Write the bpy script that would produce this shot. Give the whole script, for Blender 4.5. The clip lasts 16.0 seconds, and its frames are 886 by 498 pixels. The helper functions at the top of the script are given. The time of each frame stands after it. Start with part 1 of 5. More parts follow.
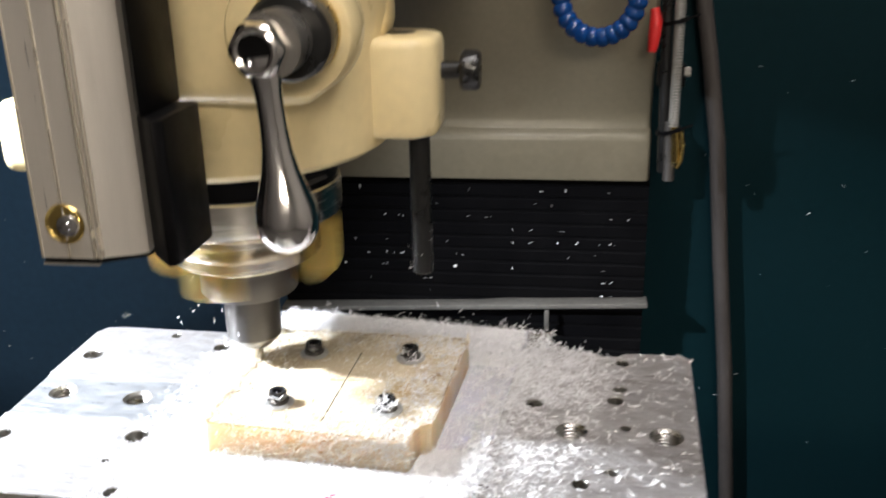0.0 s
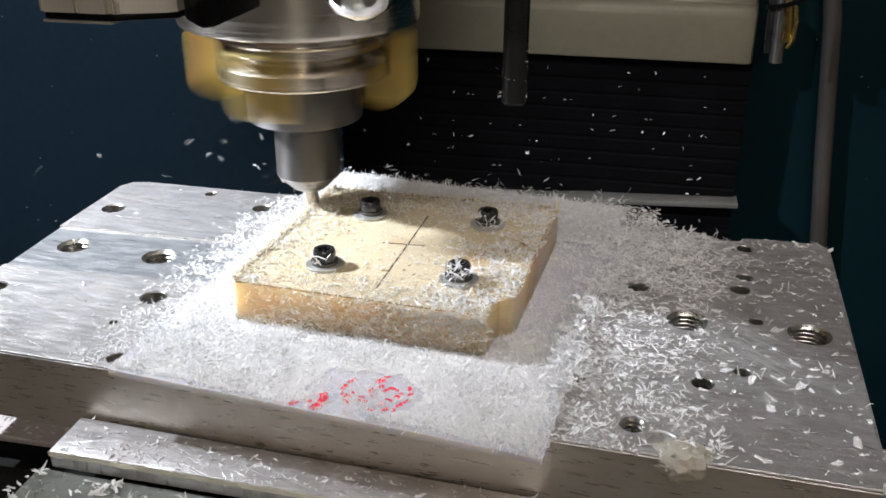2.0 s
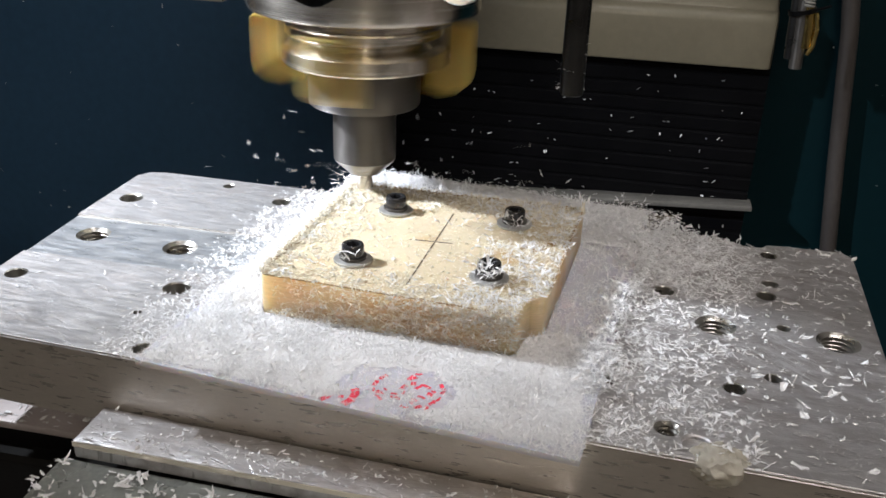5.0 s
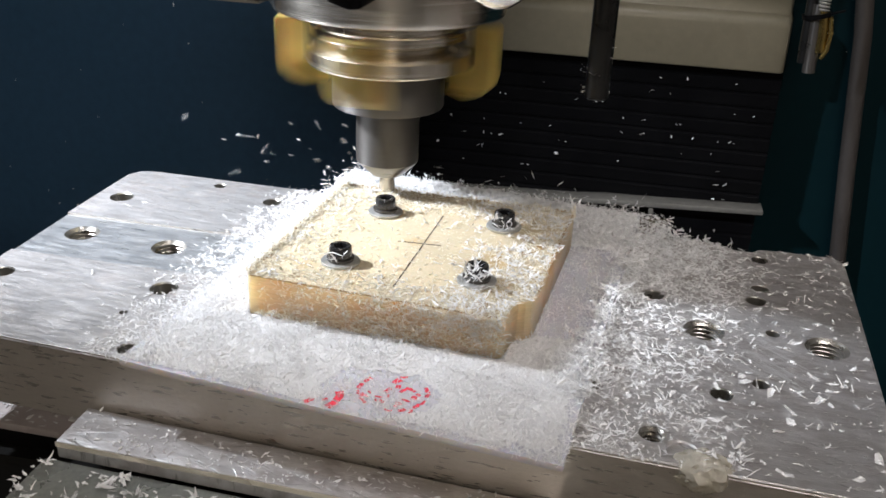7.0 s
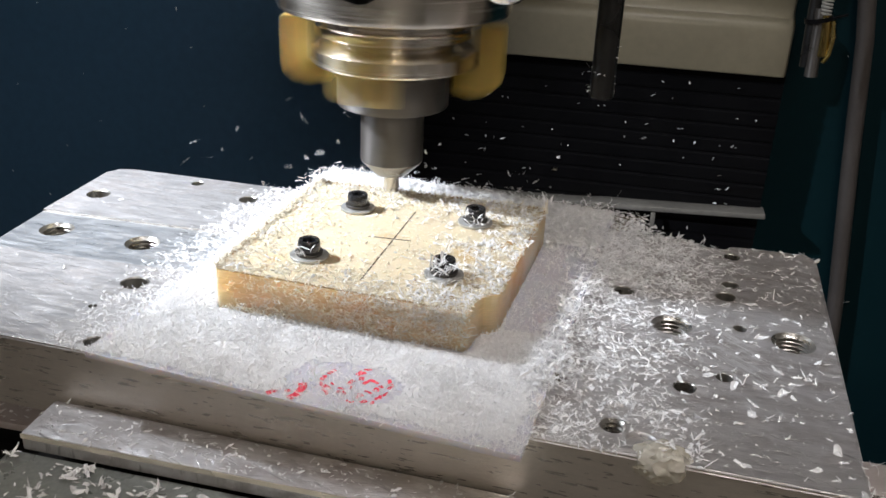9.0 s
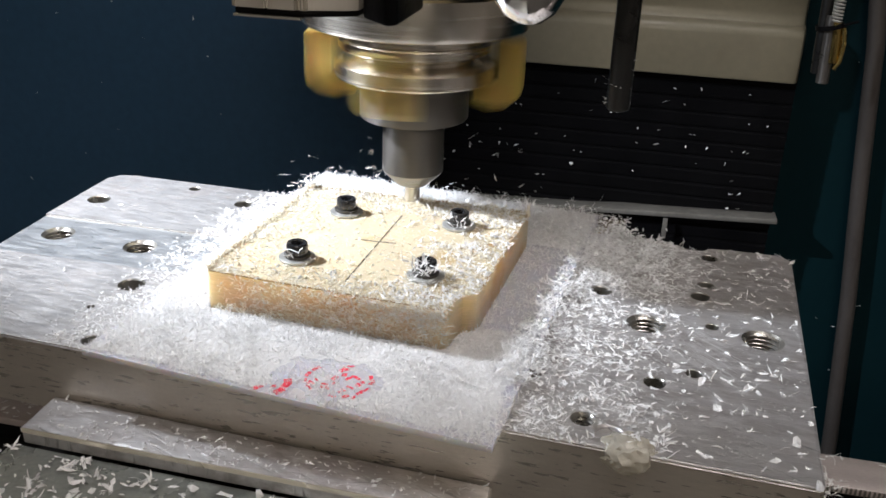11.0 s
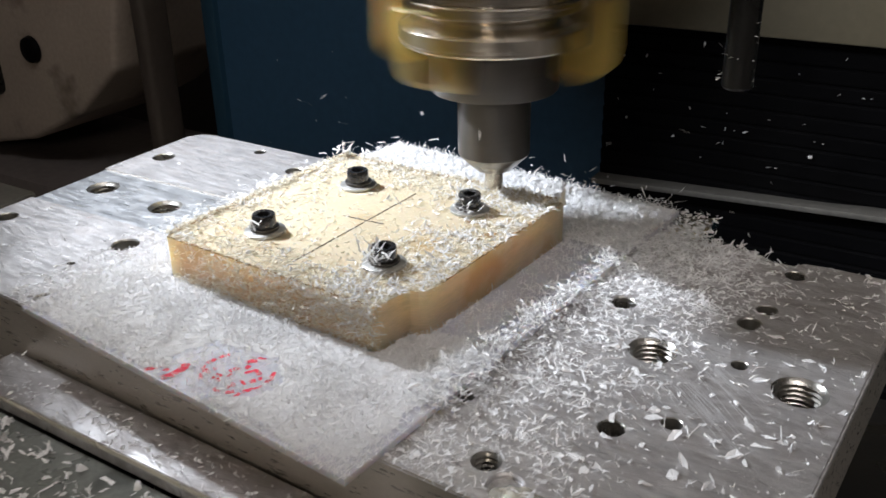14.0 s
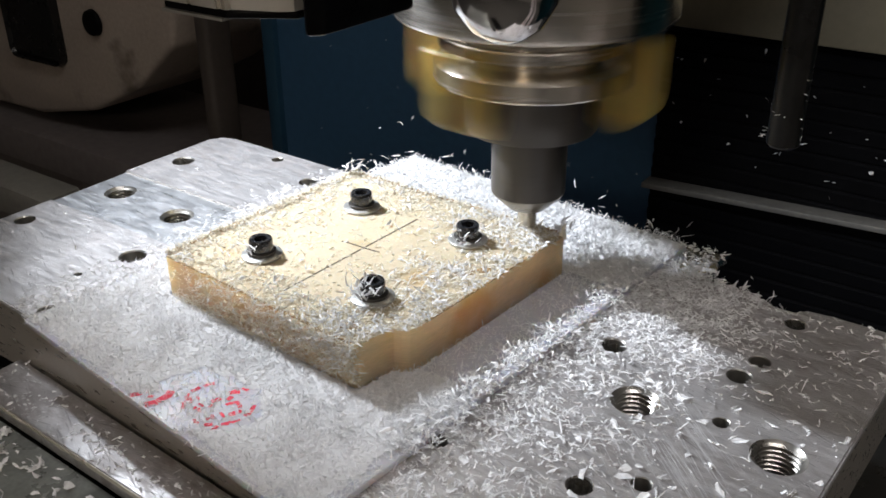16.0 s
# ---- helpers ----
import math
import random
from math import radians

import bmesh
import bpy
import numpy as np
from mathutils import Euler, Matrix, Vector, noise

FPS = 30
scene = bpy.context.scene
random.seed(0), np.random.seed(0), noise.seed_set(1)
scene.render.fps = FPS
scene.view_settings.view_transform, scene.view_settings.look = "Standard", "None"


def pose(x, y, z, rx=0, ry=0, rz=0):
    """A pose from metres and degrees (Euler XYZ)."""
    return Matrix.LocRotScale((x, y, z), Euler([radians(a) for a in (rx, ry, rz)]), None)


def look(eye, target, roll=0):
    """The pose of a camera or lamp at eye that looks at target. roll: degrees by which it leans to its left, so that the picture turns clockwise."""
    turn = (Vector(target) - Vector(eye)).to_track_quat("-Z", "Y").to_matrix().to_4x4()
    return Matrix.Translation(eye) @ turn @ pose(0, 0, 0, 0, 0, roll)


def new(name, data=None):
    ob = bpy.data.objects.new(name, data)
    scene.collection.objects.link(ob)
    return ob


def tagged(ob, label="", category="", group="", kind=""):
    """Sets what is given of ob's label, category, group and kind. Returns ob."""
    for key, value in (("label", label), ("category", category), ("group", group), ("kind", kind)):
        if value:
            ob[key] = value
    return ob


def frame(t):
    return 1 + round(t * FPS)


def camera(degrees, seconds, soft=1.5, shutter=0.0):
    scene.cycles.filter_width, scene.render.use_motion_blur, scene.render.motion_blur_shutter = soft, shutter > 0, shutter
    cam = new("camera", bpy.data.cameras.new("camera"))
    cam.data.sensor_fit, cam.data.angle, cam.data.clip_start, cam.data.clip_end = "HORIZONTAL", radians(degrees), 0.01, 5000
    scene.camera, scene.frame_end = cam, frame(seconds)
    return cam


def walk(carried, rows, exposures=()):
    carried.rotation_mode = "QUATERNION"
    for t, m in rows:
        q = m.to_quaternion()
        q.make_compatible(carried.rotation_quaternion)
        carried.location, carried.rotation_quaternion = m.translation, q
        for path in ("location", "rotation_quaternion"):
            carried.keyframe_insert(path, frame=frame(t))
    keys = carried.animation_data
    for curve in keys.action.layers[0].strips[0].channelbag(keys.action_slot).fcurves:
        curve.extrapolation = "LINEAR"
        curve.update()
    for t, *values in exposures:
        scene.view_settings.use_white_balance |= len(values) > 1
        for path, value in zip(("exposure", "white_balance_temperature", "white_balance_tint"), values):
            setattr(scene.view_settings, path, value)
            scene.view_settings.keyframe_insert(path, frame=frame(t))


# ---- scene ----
cam = camera(51.6, 16.0, soft=1.6, shutter=0.4)
# seconds, eye, then yaw, pitch and roll of the hand-held camera; the spindle axis is x = y = 0, the plate's top is z = 0
PATH = [
    (0.0, 0.1720, -0.4503, 0.2551, 8.09, -19.95, -1.25),
    (0.5, 0.1534, -0.4116, 0.1998, 10.91, -21.18, -1.08),
    (1.0, 0.1490, -0.3892, 0.1803, 11.44, -23.84, -0.09),
    (1.5, 0.1486, -0.3865, 0.1853, 11.83, -24.74, 0.09),
    (2.0, 0.1468, -0.3921, 0.1870, 11.71, -24.68, 0.24),
    (2.5, 0.1431, -0.3972, 0.1849, 11.42, -25.25, 0.60),
    (3.0, 0.1368, -0.4014, 0.1822, 11.29, -25.14, 0.81),
    (3.5, 0.1327, -0.4010, 0.1829, 11.26, -25.17, 1.13),
    (4.0, 0.1247, -0.4091, 0.1853, 11.06, -24.92, 1.56),
    (6.5, 0.1151, -0.4115, 0.1817, 10.94, -24.48, 2.45),
    (7.0, 0.1092, -0.4119, 0.1845, 10.92, -24.57, 2.58),
    (7.5, 0.1065, -0.4145, 0.1801, 10.94, -24.10, 2.82),
    (8.0, 0.1078, -0.4133, 0.1820, 10.85, -24.32, 2.81),
    (8.5, 0.1079, -0.4125, 0.1803, 10.84, -24.22, 2.74),
    (11.0, 0.1040, -0.4233, 0.1874, 11.61, -23.94, 2.21),
    (11.5, 0.1083, -0.4288, 0.1863, 11.72, -23.70, 2.16),
    (12.0, 0.1148, -0.4505, 0.1938, 11.91, -23.62, 1.99),
    (12.5, 0.1313, -0.4876, 0.1967, 12.18, -23.38, 1.73),
    (13.0, 0.1671, -0.4290, 0.1949, 19.57, -24.09, 0.19),
    (13.5, 0.1845, -0.3739, 0.1760, 28.50, -24.47, -0.30),
    (14.0, 0.1732, -0.3251, 0.1665, 31.53, -25.38, -1.21),
    (14.5, 0.1713, -0.3086, 0.1629, 32.61, -26.51, -0.52),
    (15.0, 0.1704, -0.3060, 0.1586, 33.40, -27.10, 0.17),
    (15.5, 0.1732, -0.2993, 0.1793, 34.60, -27.26, -0.30),
    (16.0, 0.1713, -0.3027, 0.1867, 35.28, -27.04, -0.40),
]
walk(cam, [(t, pose(x, y, z, 90 + pitch, 0, yaw) @ pose(0, 0, 0, 0, 0, roll)) for t, x, y, z, yaw, pitch, roll in PATH],
     exposures=[(0.0, 0.95), (0.3, 0.4), (0.5, 0.0), (0.9, 0.05), (2.0, 0.1), (11.0, 0.1), (12.0, 0.2), (13.3, 0.2), (14.2, -0.33), (16.0, -0.34)])
# where the machine's table stands
TABLE = [
    (0.0, 0.1779, -0.0263),
    (0.5, 0.1790, -0.0301),
    (1.0, 0.1792, -0.0340),
    (1.5, 0.1789, -0.0379),
    (2.0, 0.1789, -0.0419),
    (2.5, 0.1789, -0.0461),
    (3.0, 0.1785, -0.0502),
    (3.5, 0.1775, -0.0535),
    (4.0, 0.1753, -0.0559),
    (6.5, 0.1575, -0.0620),
    (7.0, 0.1538, -0.0629),
    (7.5, 0.1502, -0.0636),
    (8.0, 0.1465, -0.0639),
    (8.5, 0.1425, -0.0637),
    (11.0, 0.1207, -0.0616),
    (11.5, 0.1161, -0.0614),
    (12.0, 0.1116, -0.0614),
    (12.5, 0.1073, -0.0614),
    (13.0, 0.1027, -0.0613),
    (13.5, 0.0983, -0.0610),
    (14.0, 0.0940, -0.0606),
    (14.5, 0.0900, -0.0601),
    (15.0, 0.0857, -0.0601),
    (15.5, 0.0818, -0.0599),
    (16.0, 0.0784, -0.0596),
]

# ---- light ----
world = bpy.data.worlds.new("room_air")
scene.world = world
world.use_nodes = True
world.node_tree.nodes["Background"].inputs[0].default_value = (0.5, 0.55, 0.6, 1)
world.node_tree.nodes["Background"].inputs[1].default_value = 0.02


def lamp(name, kind, m, watts, colour, **more):
    data = bpy.data.lights.new(name, kind)
    data.energy, data.color = watts, colour
    if kind == "SPOT":
        data.spot_size, data.spot_blend, data.shadow_soft_size = more["cone"], more["blend"], more["soft"]
    if kind == "AREA":
        data.shape, data.size, data.size_y = "RECTANGLE", more["w"], more["h"]
    ob = new(name, data)
    ob.matrix_world = m
    return ob


# the work lamp on the machine's side and the workshop's ceiling tubes
LAMP = (-0.37, -0.080, 0.335)
lamp("work_lamp_beam", "SPOT", look(LAMP, (-0.030, 0.100, 0.0)), 36.0, (0.875, 0.93, 1.01), cone=radians(69), blend=1.0, soft=0.012)
lamp("ceiling_tube_light", "AREA", look((0.55, -0.45, 1.80), (0.2, 0.0, 0)), 8.6, (1.0, 0.94, 0.95), w=1.2, h=0.25)
lamp("wall_tube_light", "AREA", look((0.55, -2.10, 0.95), (0.0, -0.1, 0.15)), 9.2, (1.0, 0.84, 0.66), w=1.1, h=0.16)


# ---- materials ----
def mat(name, colour, rough=0.5, metal=0.0, vary=0.15, scale=60.0, fine=900.0, bump=0.15, stretch=(1, 1, 1), sss=0.0, trans=0.0, coat=0.0,
        rough_vary=0.1, island=0.0, spot=None, spot_at=0.62, spot_scale=25.0, emit=0.0, alpha=1.0, ior=1.5, aniso=0.0):
    m = bpy.data.materials.new(name)
    m.use_nodes = True
    nt = m.node_tree
    b = nt.nodes["Principled BSDF"]
    N, L = nt.nodes.new, nt.links.new
    co = N("ShaderNodeTexCoord")
    mp = N("ShaderNodeMapping")
    mp.inputs["Scale"].default_value = stretch
    L(co.outputs["Object"], mp.inputs[0])
    n1, n2 = N("ShaderNodeTexNoise"), N("ShaderNodeTexNoise")
    for n, s in ((n1, scale), (n2, fine)):
        n.inputs["Scale"].default_value, n.inputs["Detail"].default_value = s, 5
        L(mp.outputs[0], n.inputs["Vector"])
    mix = N("ShaderNodeMath")
    mix.operation = "ADD"
    L(n1.outputs[0], mix.inputs[0])
    L(n2.outputs[0], mix.inputs[1])
    ramp = N("ShaderNodeMapRange")
    ramp.inputs["From Min"].default_value, ramp.inputs["From Max"].default_value = 0.6, 1.4
    ramp.inputs["To Min"].default_value, ramp.inputs["To Max"].default_value = 1 - vary, 1 + vary
    L(mix.outputs[0], ramp.inputs[0])
    value = ramp.outputs[0]
    if island:
        geo = N("ShaderNodeNewGeometry")
        r2 = N("ShaderNodeMapRange")
        r2.inputs["To Min"].default_value, r2.inputs["To Max"].default_value = 1 - island, 1 + island
        L(geo.outputs["Random Per Island"], r2.inputs[0])
        mul = N("ShaderNodeMath")
        mul.operation = "MULTIPLY"
        L(value, mul.inputs[0])
        L(r2.outputs[0], mul.inputs[1])
        value = mul.outputs[0]
    vm = N("ShaderNodeVectorMath")
    vm.operation = "SCALE"
    vm.inputs[0].default_value = colour
    L(value, vm.inputs["Scale"])
    out = vm.outputs[0]
    if spot:
        n3 = N("ShaderNodeTexNoise")
        n3.inputs["Scale"].default_value, n3.inputs["Detail"].default_value = spot_scale, 6
        L(co.outputs["Object"], n3.inputs["Vector"])
        r3 = N("ShaderNodeMapRange")
        r3.inputs["From Min"].default_value, r3.inputs["From Max"].default_value = spot_at, spot_at + 0.12
        L(n3.outputs[0], r3.inputs[0])
        mx = N("ShaderNodeMix")
        mx.data_type = "RGBA"
        L(r3.outputs[0], mx.inputs["Factor"])
        L(out, mx.inputs["A"])
        mx.inputs["B"].default_value = (*spot, 1)
        out = mx.outputs["Result"]
    L(out, b.inputs["Base Color"])
    rr = N("ShaderNodeMapRange")
    rr.inputs["From Min"].default_value, rr.inputs["From Max"].default_value = 0.3, 0.7
    rr.inputs["To Min"].default_value, rr.inputs["To Max"].default_value = max(0.02, rough - rough_vary), min(1, rough + rough_vary)
    L(n1.outputs[0], rr.inputs[0])
    L(rr.outputs[0], b.inputs["Roughness"])
    b.inputs["Metallic"].default_value, b.inputs["IOR"].default_value = metal, ior
    b.inputs["Transmission Weight"].default_value, b.inputs["Coat Weight"].default_value = trans, coat
    b.inputs["Anisotropic Rotation"].default_value = 0.25 if aniso else 0.0
    b.inputs["Anisotropic"].default_value, b.inputs["Alpha"].default_value = aniso, alpha
    if sss:
        b.inputs["Subsurface Weight"].default_value, b.inputs["Subsurface Scale"].default_value = sss, 0.008
        b.inputs["Subsurface Radius"].default_value = (1.0, 0.6, 0.3)
    if emit:
        b.inputs["Emission Color"].default_value, b.inputs["Emission Strength"].default_value = (*colour, 1), emit
    if bump:
        bp = N("ShaderNodeBump")
        bp.inputs["Strength"].default_value, bp.inputs["Distance"].default_value = bump, 0.0006
        L(mix.outputs[0], bp.inputs["Height"])
        L(bp.outputs[0], b.inputs["Normal"])
    return m


def plate_metal(name, colour, dark, metal, rough):
    """Milled aluminium: tool streaks along x, crossing scratches, dull oxidised blotches and pits."""
    m = bpy.data.materials.new(name)
    m.use_nodes = True
    nt = m.node_tree
    b = nt.nodes["Principled BSDF"]
    N, L = nt.nodes.new, nt.links.new
    co = N("ShaderNodeTexCoord")

    def field(scale, stretch, turn=0.0, detail=6.0):
        mp = N("ShaderNodeMapping")
        mp.inputs["Rotation"].default_value = (0, 0, radians(turn))
        mp.vector_type = "POINT"
        L(co.outputs["Object"], mp.inputs[0])
        m2 = N("ShaderNodeMapping")
        m2.inputs["Scale"].default_value = stretch
        L(mp.outputs[0], m2.inputs[0])
        n = N("ShaderNodeTexNoise")
        n.inputs["Scale"].default_value, n.inputs["Detail"].default_value = scale, detail
        n.inputs["Roughness"].default_value = 0.6
        L(m2.outputs[0], n.inputs["Vector"])
        return n.outputs[0]

    def band(v, lo, hi, a, z):
        r = N("ShaderNodeMapRange")
        for k, x in (("From Min", lo), ("From Max", hi), ("To Min", a), ("To Max", z)):
            r.inputs[k].default_value = x
        L(v, r.inputs[0])
        return r.outputs[0]

    def calc(op, a, c):
        q = N("ShaderNodeMath")
        q.operation = op
        for i, v in enumerate((a, c)):
            if isinstance(v, float):
                q.inputs[i].default_value = v
            else:
                L(v, q.inputs[i])
        return q.outputs[0]

    streak = field(6.0, (9, 70, 9), 3, 9)
    fine = field(10.0, (12, 200, 12), -3, 4)
    cross = field(9.0, (4, 210, 4), 52, 4)
    cross2 = field(9.0, (5, 190, 5), -38, 4)
    blotch = field(95.0, (0.7, 1.5, 1), 8, 10)
    wide = field(11.0, (1, 1.6, 1), 0, 5)
    pit = field(420.0, (1, 1, 1), 0, 2)
    scr = calc("MAXIMUM", band(cross, 0.66, 0.72, 0.0, 1.0), band(cross2, 0.69, 0.75, 0.0, 1.0))
    dull = calc("MULTIPLY", band(blotch, 0.44, 0.58, 0.0, 1.0), band(wide, 0.40, 0.60, 0.15, 1.0))
    dull = calc("MAXIMUM", dull, band(pit, 0.72, 0.78, 0.0, 1.0))
    value = calc("ADD", band(streak, 0.3, 0.7, 0.84, 1.10), band(fine, 0.3, 0.7, -0.08, 0.08))
    value = calc("ADD", value, calc("MULTIPLY", scr, 0.14))
    worn = calc("MAXIMUM", band(field(14.0, (4, 60, 4), 24, 3), 0.61, 0.67, 0.0, 1.0), band(field(14.0, (4, 70, 4), -12, 3), 0.62, 0.68, 0.0, 1.0))
    value = calc("SUBTRACT", value, calc("MULTIPLY", worn, 0.40))
    vm = N("ShaderNodeVectorMath")
    vm.operation = "SCALE"
    vm.inputs[0].default_value = colour
    L(value, vm.inputs["Scale"])
    mx = N("ShaderNodeMix")
    mx.data_type = "RGBA"
    L(dull, mx.inputs["Factor"])
    L(vm.outputs[0], mx.inputs["A"])
    mx.inputs["B"].default_value = (*dark, 1)
    L(mx.outputs["Result"], b.inputs["Base Color"])
    r = calc("ADD", band(streak, 0.3, 0.7, rough - 0.09, rough + 0.09), calc("MULTIPLY", dull, 0.16))
    r = calc("SUBTRACT", r, calc("MULTIPLY", scr, 0.12))
    L(r, b.inputs["Roughness"])
    b.inputs["Metallic"].default_value = metal
    h = calc("ADD", calc("MULTIPLY", streak, 1.0), calc("MULTIPLY", fine, 0.7))
    h = calc("SUBTRACT", h, calc("MULTIPLY", calc("MAXIMUM", scr, worn), 0.6))
    h = calc("ADD", h, calc("MULTIPLY", blotch, 0.5))
    bp = N("ShaderNodeBump")
    bp.inputs["Strength"].default_value, bp.inputs["Distance"].default_value = 0.30, 0.0006
    L(h, bp.inputs["Height"])
    L(bp.outputs[0], b.inputs["Normal"])
    return m


ALU = plate_metal("worn_aluminium", (0.66, 0.645, 0.65), (0.40, 0.375, 0.37), 0.76, 0.37)
CHANNEL = plate_metal("polished_channel", (0.62, 0.64, 0.67), (0.46, 0.46, 0.47), 0.84, 0.33)
FOIL = mat("bright_foil", (0.85, 0.86, 0.88), 0.18, 1.0, 0.1, 60, 500, 0.5)
SCRATCH = mat("bright_scratch", (0.78, 0.78, 0.79), 0.40, 0.6, 0.05, 30, 300, 0.0)
ALU_SIDE = mat("milled_aluminium_edge", (0.60, 0.56, 0.51), 0.36, 0.7, 0.12, 16, 70, 0.14, (7, 20, 44), rough_vary=0.14, spot=(0.42, 0.38, 0.33), spot_at=0.70, spot_scale=260)
STEEL = mat("ground_steel", (0.84, 0.79, 0.71), 0.25, 1.0, 0.06, 30, 300, 0.0, (1, 1, 12), rough_vary=0.04, aniso=0.75)
DARK_STEEL = mat("blued_steel", (0.10, 0.093, 0.087), 0.36, 0.6, 0.14, 60, 700, 0.1, aniso=0.6)
GREY_STEEL = mat("grey_steel_and_bore_shade", (0.34, 0.325, 0.30), 0.3, 0.85, 0.1, 60, 700, 0.08)
CARBIDE = mat("bright_cutter", (0.72, 0.68, 0.60), 0.28, 0.7, 0.1)
CHROME = mat("chrome_plate", (0.94, 0.92, 0.91), 0.13, 1.0, 0.03, 30, 300, 0.0, rough_vary=0.03)
BLACK = mat("black_plastic", (0.004, 0.004, 0.0045), 0.36, 0.0, 0.3, 60, 800, 0.1, ior=1.18, spot=(0.018, 0.018, 0.018), spot_at=0.7, spot_scale=120)
BLACK_METAL = mat("black_oxide", (0.012, 0.012, 0.012), 0.32, 0.25, 0.3, 60, 700, 0.15)
RUBBER = mat("bellows_rubber", (0.004, 0.004, 0.0046), 0.6, 0.0, 0.35, 20, 400, 0.1, ior=1.15)
ANODISED = mat("satin_scale_housing", (0.62, 0.585, 0.53), 0.36, 0.5, 0.05, 20, 200, 0.05, (20, 20, 1))
RIDGE = mat("rubbed_aluminium", (0.86, 0.80, 0.68), 0.25, 0.6, 0.05, 20, 200, 0.0)
CREAM = mat("cream_enamel", (0.74, 0.61, 0.34), 0.30, 0.0, 0.07, 14, 180, 0.12, coat=0.3, spot=(0.55, 0.45, 0.27), spot_at=0.66, spot_scale=18)
# cream paint darkened: the far headstock's shade is put into this colour
CREAM_SHADED = mat("shaded_cream_paint", (0.40, 0.34, 0.29), 0.55, 0.0, 0.16, 8, 120, 0.15, spot=(0.18, 0.15, 0.12), spot_at=0.6, spot_scale=9)
BLUE = mat("blue_enamel_panel", (0.029, 0.076, 0.146), 0.5, 0.0, 0.16, 5, 90, 0.08, spot=(0.036, 0.086, 0.140), spot_at=0.68, spot_scale=40)
SHADE_TEAL = mat("shade_teal_panel", (0.0024, 0.0130, 0.0165), 0.55, 0.0, 0.12, 5, 90, 0.08, ior=1.15, spot=(0.006, 0.018, 0.023), spot_at=0.68, spot_scale=40)
# cream enamel darkened for the saddle: its dim light is put into the colour
SADDLE = mat("dimmed_cream_enamel", (0.18, 0.160, 0.112), 0.42, 0.0, 0.1, 12, 160, 0.12, spot=(0.16, 0.135, 0.092), spot_at=0.6, spot_scale=14)
BLUE_EDGE = mat("blue_panel_edge", (0.014, 0.048, 0.085), 0.5, 0.0, 0.15, 8, 90, 0.1)
BAR = mat("dull_zinc_bar", (0.15, 0.145, 0.132), 0.55, 0.3, 0.2, 20, 200, 0.1)
GALV = mat("grey_trim", (0.36, 0.35, 0.32), 0.5, 0.4, 0.15, 20, 200, 0.1)
SHEET = mat("milky_plastic_sheet", (0.56, 0.555, 0.61), 0.38, 0.0, 0.05, 30, 300, 0.08, sss=0.5, coat=0.2)
CHIP = mat("white_shavings", (0.80, 0.80, 0.81), 0.6, 0.0, 0.05, 80, 900, 0.0, island=0.14)


def translucent(m, share):
    """Lets light through a thin flake."""
    nt = m.node_tree
    b, out = nt.nodes["Principled BSDF"], nt.nodes["Material Output"]
    tr, mix = nt.nodes.new("ShaderNodeBsdfTranslucent"), nt.nodes.new("ShaderNodeMixShader")
    mix.inputs[0].default_value = share
    nt.links.new(b.inputs["Base Color"].links[0].from_socket, tr.inputs["Color"])
    nt.links.new(b.outputs[0], mix.inputs[1])
    nt.links.new(tr.outputs[0], mix.inputs[2])
    nt.links.new(mix.outputs[0], out.inputs["Surface"])


translucent(CHIP, 0.16)
CHIP_TAN = mat("cream_shavings", (0.76, 0.71, 0.59), 0.6, 0.0, 0.06, 80, 900, 0.0, island=0.18)
translucent(CHIP_TAN, 0.14)
HONEY = mat("honey_plastic", (0.70, 0.50, 0.305), 0.38, 0.0, 0.20, 22, 260, 0.35, (1, 1, 9), sss=0.9, trans=0.15, spot=(0.62, 0.37, 0.155), spot_at=0.54, spot_scale=38)
HONEY.node_tree.nodes["Principled BSDF"].inputs["Subsurface Scale"].default_value = 0.045
HONEY.node_tree.nodes["Principled BSDF"].inputs["Subsurface Radius"].default_value = (1.0, 0.7, 0.42)
HONEY_TOP = mat("sawn_honey_plastic", (0.55, 0.465, 0.325), 0.7, 0.0, 0.12, 40, 700, 0.35, sss=0.2, spot=(0.47, 0.33, 0.16), spot_at=0.62, spot_scale=30)
BURR = mat("browned_burr", (0.34, 0.22, 0.10), 0.7, 0.0, 0.35, 90, 700, 0.3)
SCREW_BLACK = mat("black_screw_steel", (0.075, 0.075, 0.08), 0.26, 0.75, 0.3, 200, 1500, 0.15)
WASHER = mat("dull_zinc_washer", (0.48, 0.48, 0.47), 0.38, 0.7, 0.15, 100, 900, 0.1)
INK = mat("dark_scribed_line", (0.06, 0.045, 0.03), 0.7, 0.0, 0.4, 100, 900, 0.0)
RED_INK = mat("red_marker", (0.78, 0.045, 0.09), 0.5, 0.0, 0.25, 150, 900, 0.0)
GLUE = mat("clear_glue", (0.74, 0.71, 0.62), 0.08, 0.0, 0.12, 160, 500, 0.7, trans=0.5, spot=(0.62, 0.58, 0.46), spot_at=0.6, spot_scale=260, ior=1.45)
YELLOW = mat("yellow_plastic", (0.74, 0.55, 0.16), 0.4, 0.0, 0.06, 30, 300, 0.05, sss=0.25)
BRASS = mat("brass", (0.62, 0.46, 0.16), 0.25, 1.0, 0.1)
TUBE = mat("dirty_vinyl_hose", (0.048, 0.042, 0.039), 0.45, 0.0, 0.15, 20, 200, 0.05)
BLUE_HOSE = mat("blue_nylon", (0.003, 0.045, 0.20), 0.16, 0.0, 0.08, 60, 400, 0.03)
